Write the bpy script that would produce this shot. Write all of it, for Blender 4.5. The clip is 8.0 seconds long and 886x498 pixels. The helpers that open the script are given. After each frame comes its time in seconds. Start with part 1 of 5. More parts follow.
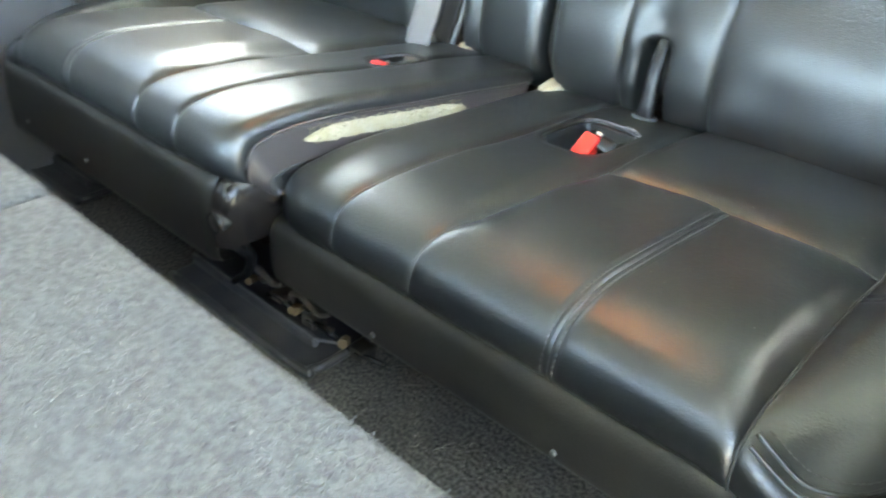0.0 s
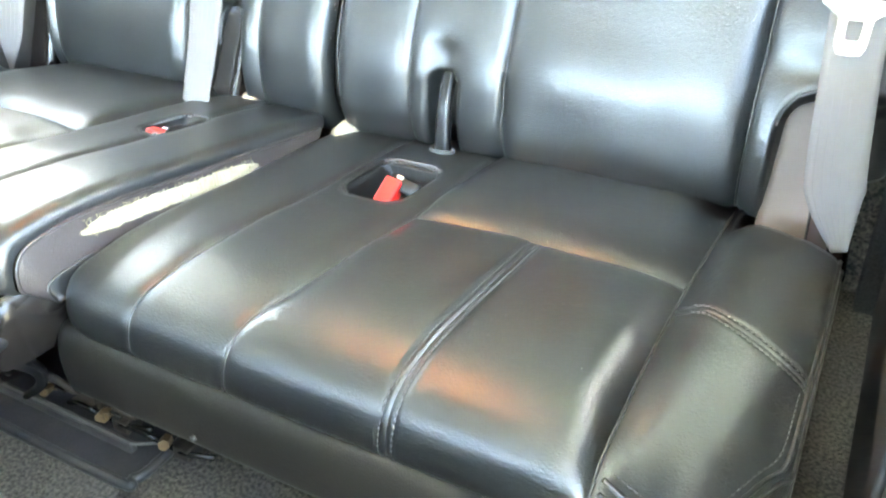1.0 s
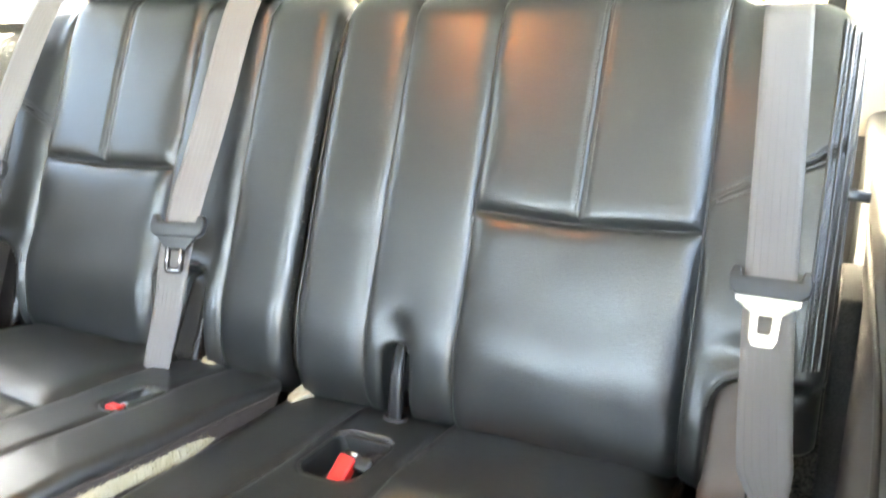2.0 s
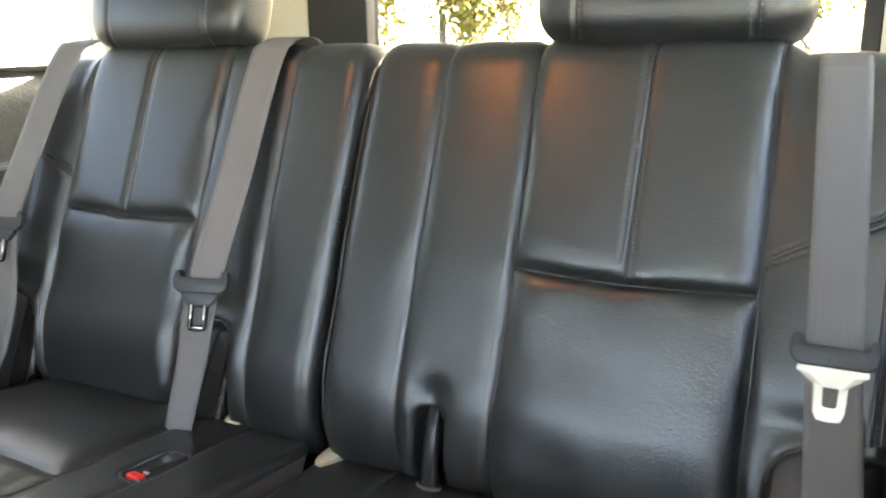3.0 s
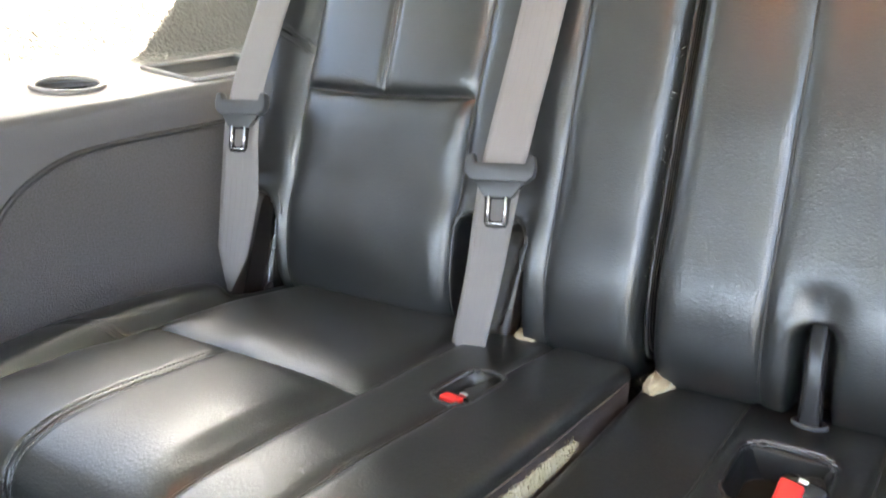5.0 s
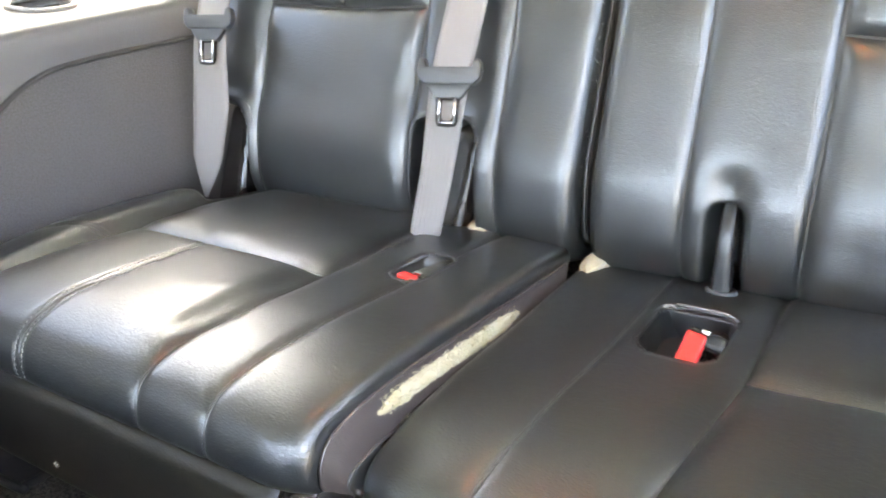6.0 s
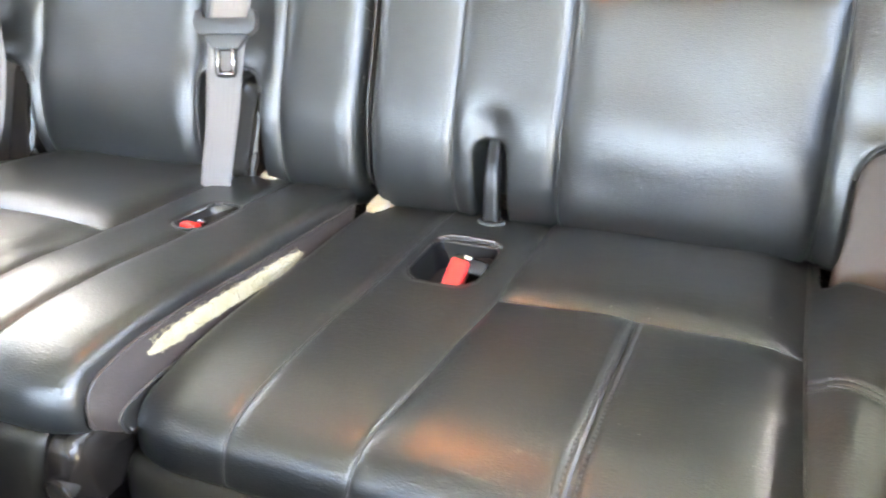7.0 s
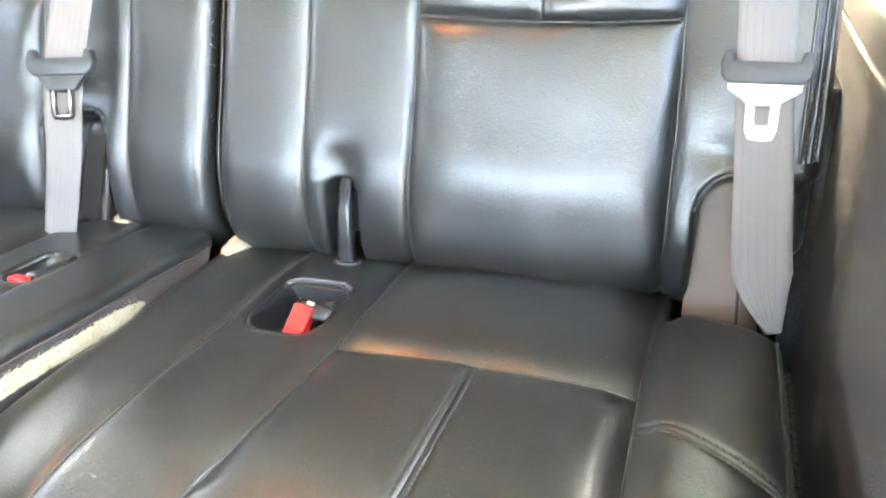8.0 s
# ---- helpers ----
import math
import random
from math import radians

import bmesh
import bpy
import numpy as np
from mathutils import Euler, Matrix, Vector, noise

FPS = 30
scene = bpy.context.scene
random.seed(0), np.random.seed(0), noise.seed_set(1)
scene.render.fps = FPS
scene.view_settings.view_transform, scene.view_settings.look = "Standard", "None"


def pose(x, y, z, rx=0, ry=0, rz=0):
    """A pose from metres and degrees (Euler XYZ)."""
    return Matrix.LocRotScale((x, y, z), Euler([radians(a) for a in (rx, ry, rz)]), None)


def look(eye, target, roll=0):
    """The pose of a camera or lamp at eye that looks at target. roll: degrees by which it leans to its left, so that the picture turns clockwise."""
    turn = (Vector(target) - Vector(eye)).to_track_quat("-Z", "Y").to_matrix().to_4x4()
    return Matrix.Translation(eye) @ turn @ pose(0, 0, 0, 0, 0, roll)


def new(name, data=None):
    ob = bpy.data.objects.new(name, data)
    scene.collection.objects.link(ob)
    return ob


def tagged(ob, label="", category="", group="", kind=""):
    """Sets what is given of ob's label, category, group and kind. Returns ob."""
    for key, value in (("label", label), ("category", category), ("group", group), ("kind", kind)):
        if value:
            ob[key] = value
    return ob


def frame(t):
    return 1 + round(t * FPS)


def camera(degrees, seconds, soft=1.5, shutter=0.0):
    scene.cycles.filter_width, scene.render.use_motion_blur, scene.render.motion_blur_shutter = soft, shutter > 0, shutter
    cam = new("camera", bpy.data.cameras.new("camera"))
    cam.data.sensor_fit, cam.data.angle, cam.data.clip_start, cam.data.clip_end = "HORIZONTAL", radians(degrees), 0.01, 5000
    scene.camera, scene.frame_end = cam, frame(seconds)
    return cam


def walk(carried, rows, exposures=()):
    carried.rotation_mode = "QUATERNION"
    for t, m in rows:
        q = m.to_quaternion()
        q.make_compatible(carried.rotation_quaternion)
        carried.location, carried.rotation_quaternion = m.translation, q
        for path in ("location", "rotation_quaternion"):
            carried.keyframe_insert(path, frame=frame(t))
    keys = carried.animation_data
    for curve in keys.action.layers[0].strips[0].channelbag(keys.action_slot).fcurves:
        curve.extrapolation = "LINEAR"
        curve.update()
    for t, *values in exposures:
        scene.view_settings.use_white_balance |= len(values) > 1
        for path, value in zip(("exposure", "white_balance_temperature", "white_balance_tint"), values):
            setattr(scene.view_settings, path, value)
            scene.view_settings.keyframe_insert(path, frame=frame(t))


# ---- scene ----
# Plan numbers are in units of U metres (a belt's webbing is 0.0585 units, 48 mm, wide).
U = 0.82
cam = camera(57.2, 8.0, soft=2.0, shutter=0.3)
PATH = [
    (0, (0.8040, -0.4997, 0.7171), (0.2132, 0.1214, 0.2020), 1.24),
    (0.5, (0.7744, -0.4429, 0.7087), (0.2861, 0.2670, 0.2011), -1.20),
    (1, (0.7751, -0.4392, 0.7451), (0.3517, 0.3143, 0.2422), -1.04),
    (1.5, (0.7743, -0.4454, 0.8122), (0.3216, 0.3475, 0.4043), -1.43),
    (2, (0.7913, -0.4418, 0.8640), (0.3695, 0.4200, 0.5823), -0.48),
    (2.2, (0.7923, -0.4380, 0.8887), (0.3702, 0.4301, 0.6275), -0.92),
    (3.3, (0.6591, -0.3782, 0.8961), (0.2069, 0.4798, 0.6524), -1.13),
    (3.5, (0.5911, -0.3601, 0.8789), (0.1162, 0.4887, 0.6468), -1.92),
    (4, (0.4453, -0.3063, 0.8487), (-0.0814, 0.5023, 0.5863), -3.67),
    (4.5, (0.3635, -0.3139, 0.8133), (-0.1690, 0.4843, 0.5318), -3.05),
    (4.7, (0.3600, -0.3301, 0.7940), (-0.1855, 0.4530, 0.4954), -2.44),
    (5.8, (0.4215, -0.4358, 0.7677), (-0.0941, 0.3194, 0.3630), -3.07),
    (6, (0.4558, -0.4438, 0.7773), (-0.0508, 0.3125, 0.3635), -3.76),
    (6.5, (0.5251, -0.4503, 0.7708), (0.0816, 0.3340, 0.3371), -4.09),
    (7, (0.5770, -0.4501, 0.7728), (0.2288, 0.3633, 0.3069), -2.53),
    (7.5, (0.6398, -0.4158, 0.7506), (0.3421, 0.4194, 0.2883), -1.86),
    (8, (0.6828, -0.3635, 0.7848), (0.3909, 0.4779, 0.3299), -2.81),
]
EXPOSURES = [(0, 5.90, 8250, 2), (0.5, 6.66, 8100, 2), (1, 6.86, 8300, 3), (1.5, 6.50, 8700, 7), (2.2, 5.6, 9000, 11), (3.3, 4.32, 8850, 12), (3.5, 4.20, 8850, 12), (4.5, 4.88, 8800, 13), (5.8, 5.95, 8950, 15), (6.5, 6.17, 9000, 15), (8, 6.50, 8900, 12)]
walk(cam, [(t, look(Vector(eye) * U, Vector(target) * U, roll)) for t, eye, target, roll in PATH], EXPOSURES)

# ---- world, sun, exposure ----
SUN_AZ, SUN_EL = -16.0, 37.0   # degrees: azimuth from +y towards +x, height
world = bpy.data.worlds.new("sky")
scene.world = world
world.use_nodes = True
wn = world.node_tree
sky = wn.nodes.new("ShaderNodeTexSky")
sky.sky_type, sky.sun_disc = "NISHITA", False
sky.sun_elevation, sky.sun_rotation = radians(SUN_EL), radians(SUN_AZ)
sky.altitude, sky.air_density, sky.dust_density, sky.ozone_density = 200, 0.6, 3.0, 0.0
wn.links.new(sky.outputs[0], wn.nodes["Background"].inputs[0])
wn.nodes["Background"].inputs[1].default_value = 0.15
sun = new("sun", bpy.data.lights.new("sun", "SUN"))
sun.data.energy, sun.data.angle, sun.data.color = 4.5, radians(0.5), (1.0, 0.98, 0.94)
ca, sa, ce, se = math.cos(radians(SUN_AZ)), math.sin(radians(SUN_AZ)), math.cos(radians(SUN_EL)), math.sin(radians(SUN_EL))
sun.matrix_world = look((sa * ce * 30, ca * ce * 30, se * 30), (0, 0, 0))
# strength of the added roof glow that tints the leather orange
GLOW = 4.2


# ---- materials ----
def material(name, color, rough=0.5, metal=0.0, spec=0.5, grain=None, bump=0.0, stain=None, stain_scale=6.0, stain_amount=0.35,
             rough_var=0.0, coat=0.0, fibre=None, stain_detail=6):
    """A procedural surface: base colour, large-scale stains, fine grain with relief."""
    m = bpy.data.materials.new(name)
    m.use_nodes = True
    nt = m.node_tree
    b = nt.nodes["Principled BSDF"]
    b.inputs["Base Color"].default_value = (*color, 1)
    b.inputs["Roughness"].default_value = rough
    b.inputs["Metallic"].default_value = metal
    b.inputs["Specular IOR Level"].default_value = spec
    b.inputs["Coat Weight"].default_value = coat
    tc = nt.nodes.new("ShaderNodeTexCoord")
    if stain:
        n = nt.nodes.new("ShaderNodeTexNoise")
        n.inputs["Scale"].default_value, n.inputs["Detail"].default_value = stain_scale, stain_detail
        nt.links.new(tc.outputs["Object"], n.inputs["Vector"])
        ramp = nt.nodes.new("ShaderNodeMapRange")
        ramp.inputs["From Min"].default_value, ramp.inputs["From Max"].default_value = 0.2, 0.8
        ramp.inputs["To Max"].default_value = stain_amount
        ramp.interpolation_type = "SMOOTHERSTEP"
        nt.links.new(n.outputs["Fac"], ramp.inputs["Value"])
        mix = nt.nodes.new("ShaderNodeMix")
        mix.data_type = "RGBA"
        mix.inputs["A"].default_value, mix.inputs["B"].default_value = (*color, 1), (*stain, 1)
        nt.links.new(ramp.outputs[0], mix.inputs["Factor"])
        nt.links.new(mix.outputs["Result"], b.inputs["Base Color"])
        if rough_var:
            rr = nt.nodes.new("ShaderNodeMapRange")
            rr.inputs["From Min"].default_value, rr.inputs["From Max"].default_value = 0.0, 1.0
            rr.inputs["To Min"].default_value, rr.inputs["To Max"].default_value = rough - rough_var, rough + rough_var
            nt.links.new(n.outputs["Fac"], rr.inputs["Value"])
            nt.links.new(rr.outputs[0], b.inputs["Roughness"])
    if grain:
        kind, scale, dist = grain
        if kind == "cells":
            g = nt.nodes.new("ShaderNodeTexVoronoi")
            g.inputs["Scale"].default_value = scale
            out = g.outputs["Distance"]
        else:
            g = nt.nodes.new("ShaderNodeTexNoise")
            g.inputs["Scale"].default_value, g.inputs["Detail"].default_value = scale, 4
            out = g.outputs["Fac"]
        nt.links.new(tc.outputs["Object"], g.inputs["Vector"])
        bp = nt.nodes.new("ShaderNodeBump")
        bp.inputs["Strength"].default_value, bp.inputs["Distance"].default_value = bump, dist
        nt.links.new(out, bp.inputs["Height"])
        last = bp
        if fibre:
            w = nt.nodes.new("ShaderNodeTexNoise")
            w.inputs["Scale"].default_value, w.inputs["Detail"].default_value = fibre[0], 3
            nt.links.new(tc.outputs["Object"], w.inputs["Vector"])
            b2 = nt.nodes.new("ShaderNodeBump")
            b2.inputs["Strength"].default_value, b2.inputs["Distance"].default_value = fibre[1], fibre[2]
            nt.links.new(w.outputs["Fac"], b2.inputs["Height"])
            nt.links.new(bp.outputs[0], b2.inputs["Normal"])
            last = b2
        nt.links.new(last.outputs[0], b.inputs["Normal"])
    return m


def leather(name, color, worn, rough):
    """Pebbled upholstery leather: cells with creases between them, crinkles, and slack waves."""
    m = bpy.data.materials.new(name)
    m.use_nodes = True
    nt = m.node_tree
    b = nt.nodes["Principled BSDF"]
    b.inputs["Specular IOR Level"].default_value = 0.98

    def node(kind, **values):
        n = nt.nodes.new("ShaderNode" + kind)
        for key, v in values.items():
            n.inputs[key].default_value = v
        return n
    tc = node("TexCoord")
    stretch = node("Mapping", Scale=(0.5, 1.0, 1.0))
    nt.links.new(tc.outputs["Object"], stretch.inputs["Vector"])
    bend = node("TexNoise", Scale=150.0, Detail=1.0)
    nt.links.new(stretch.outputs[0], bend.inputs["Vector"])
    shift = node("MixRGB", Fac=0.004)
    shift.blend_type = "ADD"
    nt.links.new(stretch.outputs[0], shift.inputs["Color1"])
    nt.links.new(bend.outputs["Color"], shift.inputs["Color2"])
    cells = node("TexVoronoi", Scale=CELLS)
    cells.feature = "DISTANCE_TO_EDGE"
    nt.links.new(shift.outputs[0], cells.inputs["Vector"])
    dome = node("MapRange")
    dome.interpolation_type = "SMOOTHSTEP"
    dome.inputs["From Max"].default_value = 0.30
    nt.links.new(cells.outputs["Distance"], dome.inputs["Value"])
    last = None
    for out, strength, dist in ((dome.outputs[0], 1.0, 0.00009),
                                (("TexNoise", 350.0, 1.0, stretch), 0.8, 0.00019),
                                (("TexNoise", 42.0, 2.0, stretch), 0.07, 0.0012),
                                (("TexNoise", 13.0, 2.0, tc), 0.10, 0.0040)):
        if isinstance(out, tuple):
            n = node(out[0], Scale=out[1], Detail=out[2])
            nt.links.new(out[3].outputs["Object" if out[3] is tc else 0], n.inputs["Vector"])
            out = n.outputs["Fac"]
        bump = node("Bump", Strength=strength, Distance=dist)
        nt.links.new(out, bump.inputs["Height"])
        if last:
            nt.links.new(last.outputs[0], bump.inputs["Normal"])
        last = bump
    nt.links.new(last.outputs[0], b.inputs["Normal"])
    wear = node("TexNoise", Scale=8.0, Detail=5.0)
    nt.links.new(tc.outputs["Object"], wear.inputs["Vector"])
    for target, lo, hi in (("Base Color", color, worn), ("Roughness", rough - 0.008, rough + 0.03)):
        if target == "Roughness":
            r = node("MapRange")
            r.inputs["From Min"].default_value, r.inputs["From Max"].default_value = 0.3, 0.7
            r.inputs["To Min"].default_value, r.inputs["To Max"].default_value = lo, hi
            nt.links.new(wear.outputs["Fac"], r.inputs["Value"])
            nt.links.new(r.outputs[0], b.inputs[target])
        else:
            mix = node("MixRGB", Color1=(*lo, 1), Color2=(*hi, 1))
            nt.links.new(wear.outputs["Fac"], mix.inputs["Fac"])
            nt.links.new(mix.outputs[0], b.inputs[target])
    return m


CELLS = 440.0
LEATHER = leather("black_leather", (0.0070, 0.0079, 0.0077), (0.0120, 0.0130, 0.0126), 0.284)
WORNSIDE = leather("worn_side_leather", (0.029, 0.0222, 0.0205), (0.052, 0.0400, 0.0360), 0.38)
VINYL = material("shell_vinyl", (0.0135, 0.0132, 0.0115), 0.40, spec=0.5, grain=("cells", 500, 0.0005), bump=0.3, stain=(0.026, 0.024, 0.020), stain_amount=0.6, rough_var=0.06)
SIDECLOTH = material("side_cloth", (0.045, 0.039, 0.038), 0.75, grain=("noise", 900, 0.0006), bump=0.5, stain=(0.07, 0.058, 0.052))
FOAM = material("worn_foam", (0.41, 0.365, 0.27), 0.9, grain=("noise", 420, 0.001), bump=0.3, stain=(0.36, 0.31, 0.18), stain_scale=50, stain_amount=0.7)
THREAD = material("thread", (0.085, 0.087, 0.085), 0.6, grain=("noise", 900, 0.0003), bump=0.4)
PIPING = material("piping", (0.045, 0.045, 0.043), 0.31, grain=("cells", 620, 0.0005), bump=0.3)
WEBBING = material("belt_webbing", (0.150, 0.142, 0.138), 0.62, spec=0.35, grain=("noise", 700, 0.0005), bump=0.4, stain=(0.13, 0.12, 0.118), stain_scale=12)
BLACKPLASTIC = material("black_plastic", (0.011, 0.011, 0.0115), 0.25, spec=0.4, grain=("noise", 700, 0.0004), bump=0.15, stain=(0.026, 0.025, 0.024), stain_scale=20)
LATCHPLASTIC = material("latch_plastic", (0.026, 0.028, 0.030), 0.4, grain=("noise", 500, 0.0004), bump=0.15, stain=(0.040, 0.042, 0.044), stain_scale=25)
DUSTYPLASTIC = material("dusty_plastic", (0.030, 0.031, 0.036), 0.34, grain=("noise", 260, 0.0015), bump=0.4, stain=(0.075, 0.072, 0.072), stain_scale=22, stain_amount=0.8)
BEIGEPLASTIC = material("beige_plastic", (0.13, 0.10, 0.085), 0.45, grain=("noise", 300, 0.0006), bump=0.2, stain=(0.14, 0.11, 0.09), stain_scale=40)
GUIDEPLASTIC = material("guide_plastic", (0.15, 0.118, 0.104), 0.55, spec=0.3, grain=("noise", 500, 0.0004), bump=0.15, stain=(0.15, 0.125, 0.105), stain_scale=14)
BROWNPLASTIC = material("cover_plastic", (0.013, 0.0112, 0.0100), 0.24, grain=("noise", 500, 0.0004), bump=0.15, stain=(0.034, 0.027, 0.022), stain_scale=18)
GREYPLASTIC = material("grey_plastic", (0.12, 0.115, 0.112), 0.42, grain=("cells", 420, 0.0004), bump=0.25, stain=(0.09, 0.086, 0.083), stain_scale=10)
CHROME = material("steel", (0.72, 0.72, 0.72), 0.22, metal=1.0, stain=(0.5, 0.5, 0.5), stain_scale=40)
RED = material("red_button", (0.72, 0.022, 0.018), 0.35, grain=("noise", 300, 0.0003), bump=0.1)
DARKMETAL = material("dark_metal", (0.028, 0.027, 0.025), 0.6, metal=0.2, grain=("noise", 90, 0.001), bump=0.4, stain=(0.12, 0.085, 0.05), stain_scale=40)
CARPET = material("floor_carpet", (0.042, 0.040, 0.039), 0.95, spec=0.15, grain=("noise", 300, 0.004), bump=1.0, stain=(0.19, 0.175, 0.155), stain_scale=230, stain_amount=1.0, fibre=(160, 0.6, 0.004))
GREYCARPET = material("grey_carpet", (0.112, 0.113, 0.111), 0.95, spec=0.15, grain=("noise", 520, 0.004), bump=1.0, stain=(0.176, 0.177, 0.172), stain_scale=190, stain_amount=1.0, fibre=(190, 0.6, 0.004))
PANELCLOTH = material("panel_cloth", (0.084, 0.083, 0.084), 0.9, spec=0.2, grain=("noise", 420, 0.003), bump=0.9, stain=(0.055, 0.053, 0.053), stain_scale=420, stain_amount=1.0, stain_detail=3)
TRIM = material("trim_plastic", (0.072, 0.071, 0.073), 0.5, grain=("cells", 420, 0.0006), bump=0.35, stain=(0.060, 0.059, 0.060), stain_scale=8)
# lower trim of the right wall, darker and greener than the left
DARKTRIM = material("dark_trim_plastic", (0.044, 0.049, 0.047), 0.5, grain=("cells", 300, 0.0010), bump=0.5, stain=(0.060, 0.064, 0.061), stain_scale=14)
SILLTRIM = material("sill_trim", (0.072, 0.074, 0.070), 0.45, grain=("noise", 150, 0.005), bump=1.0, stain=(0.050, 0.051, 0.048), stain_scale=160)
CREAM = material("cream_trim", (0.62, 0.57, 0.47), 0.7, grain=("noise", 600, 0.0006), bump=0.3, stain=(0.52, 0.48, 0.4), stain_scale=5)
# unseen roof lining, tinted blue so the leather reflects cooler light
HEADLINER = material("headliner", (0.40, 0.48, 0.51), 0.95, grain=("noise", 700, 0.001), bump=0.4, stain=(0.36, 0.43, 0.455), stain_scale=4)
RUBBER = material("window_rubber", (0.02, 0.02, 0.02), 0.6, grain=("noise", 300, 0.0004), bump=0.2)
GROUND = material("dry_grass", (0.30, 0.29, 0.18), 0.95, grain=("noise", 8, 0.05), bump=0.6, stain=(0.20, 0.21, 0.10), stain_scale=0.5, stain_amount=0.8)
GRAVEL = material("gravel", (0.42, 0.42, 0.41), 0.95, grain=("noise", 20, 0.03), bump=0.6, stain=(0.36, 0.34, 0.31), stain_scale=1.2)
BARK = material("bark", (0.17, 0.15, 0.12), 0.95, grain=("noise", 14, 0.02), bump=0.6, stain=(0.24, 0.21, 0.17))
TWIG = material("spring_leaves", (0.12, 0.12, 0.04), 0.8, stain=(0.10, 0.12, 0.035), stain_scale=2)
_thin = TWIG.node_tree.nodes.new("ShaderNodeBsdfTranslucent")
_thin.inputs["Color"].default_value = (0.22, 0.21, 0.07, 1)
_both = TWIG.node_tree.nodes.new("ShaderNodeMixShader")
_both.inputs["Fac"].default_value = 0.6
TWIG.node_tree.links.new(TWIG.node_tree.nodes["Principled BSDF"].outputs[0], _both.inputs[1])
TWIG.node_tree.links.new(_thin.outputs[0], _both.inputs[2])
TWIG.node_tree.links.new(_both.outputs[0], TWIG.node_tree.nodes["Material Output"].inputs["Surface"])
CARPAINT = material("white_paint", (0.75, 0.75, 0.75), 0.25, coat=0.6, stain=(0.68, 0.68, 0.67), stain_scale=2)
TYRE = material("tyre", (0.03, 0.03, 0.03), 0.8, grain=("noise", 40, 0.004), bump=0.4)
WIRE = material("fence_wire", (0.22, 0.21, 0.20), 0.6, metal=0.4)
GLASS = bpy.data.materials.new("window_glass")
GLASS.use_nodes = True
_b = GLASS.node_tree.nodes["Principled BSDF"]
_b.inputs["Transmission Weight"].default_value, _b.inputs["Roughness"].default_value, _b.inputs["IOR"].default_value = 1.0, 0.0, 1.02
_b.inputs["Base Color"].default_value = (0.93, 0.96, 0.95, 1)

TINTED = GLASS.copy()
TINTED.name = "tinted_glass"
TINTED.node_tree.nodes["Principled BSDF"].inputs["Base Color"].default_value = (0.42, 0.45, 0.44, 1)
# unseen left door window, darkened to dim reflections on the left seat
DIMGLASS = GLASS.copy()
DIMGLASS.name = "dimmed_glass"
DIMGLASS.node_tree.nodes["Principled BSDF"].inputs["Base Color"].default_value = (0.11, 0.12, 0.12, 1)
# bluish tint put in to cool the highlights on the left cushion
QUARTER = GLASS.copy()
QUARTER.name = "quarter_glass"
QUARTER.node_tree.nodes["Principled BSDF"].inputs["Base Color"].default_value = (0.33, 0.39, 0.42, 1)
CLEARER = GLASS.copy()
CLEARER.name = "clearer_glass"
CLEARER.node_tree.nodes["Principled BSDF"].inputs["Base Color"].default_value = (0.84, 0.88, 0.87, 1)
LINT = material("pale_lint", (0.24, 0.24, 0.23), 0.8, stain=(0.3, 0.3, 0.28), stain_scale=60)

# ---- mesh helpers ----
ORIGIN = {}


def mesh_of(name, verts, faces, mat, origin=(0, 0, 0), smooth=True):
    me = bpy.data.meshes.new(name)
    o = Vector(origin)
    me.from_pydata([Vector(v) * U - o for v in verts], [], faces)
    me.materials.append(mat)
    if smooth:
        me.polygons.foreach_set("use_smooth", [True] * len(me.polygons))
    me.update()
    return me


def thing(name, at, label, category, group="", kind=""):
    """An Empty at the base of a thing."""
    ob = new(name)
    ob.empty_display_size = 0.05
    ob.location = Vector(at) * U
    ORIGIN[ob.name] = Vector(at) * U
    return tagged(ob, label, category, group, kind)


def part(name, geo, mat, parent, label="", smooth=True):
    verts, faces = geo
    o = ORIGIN[parent.name]
    ob = new(name, mesh_of(name, verts, faces, mat, o, smooth))
    ob.parent = parent
    ORIGIN[ob.name] = o
    return tagged(ob, label)


def solid(name, geo, mat, label, category="", kind="", smooth=True, group=""):
    """A thing or a piece of the setting that is one mesh."""
    verts, faces = geo
    c = Vector((sum(v[0] for v in verts) / len(verts), sum(v[1] for v in verts) / len(verts), min(v[2] for v in verts))) * U
    ob = new(name, mesh_of(name, verts, faces, mat, c, smooth))
    ob.location = c
    ORIGIN[ob.name] = c
    return tagged(ob, label, category, group, kind)


def from_bm(bm):
    bm.verts.index_update()
    geo = [tuple(v.co) for v in bm.verts], [[v.index for v in f.verts] for f in bm.faces]
    bm.free()
    return geo


def join(*geos):
    verts, faces = [], []
    for v, f in geos:
        n = len(verts)
        verts += list(v)
        faces += [[i + n for i in q] for q in f]
    return verts, faces


def moved(geo, m):
    return [tuple(m @ Vector(v)) for v in geo[0]], geo[1]


def box(x0, x1, y0, y1, z0, z1, bevel=0.004, segs=3):
    bm = bmesh.new()
    bmesh.ops.create_cube(bm, size=1)
    for v in bm.verts:
        v.co = Vector(((x0 + x1) / 2 + v.co.x * (x1 - x0), (y0 + y1) / 2 + v.co.y * (y1 - y0), (z0 + z1) / 2 + v.co.z * (z1 - z0)))
    if bevel:
        bmesh.ops.bevel(bm, geom=bm.edges[:], offset=bevel, segments=segs, affect="EDGES", profile=0.6)
    return from_bm(bm)


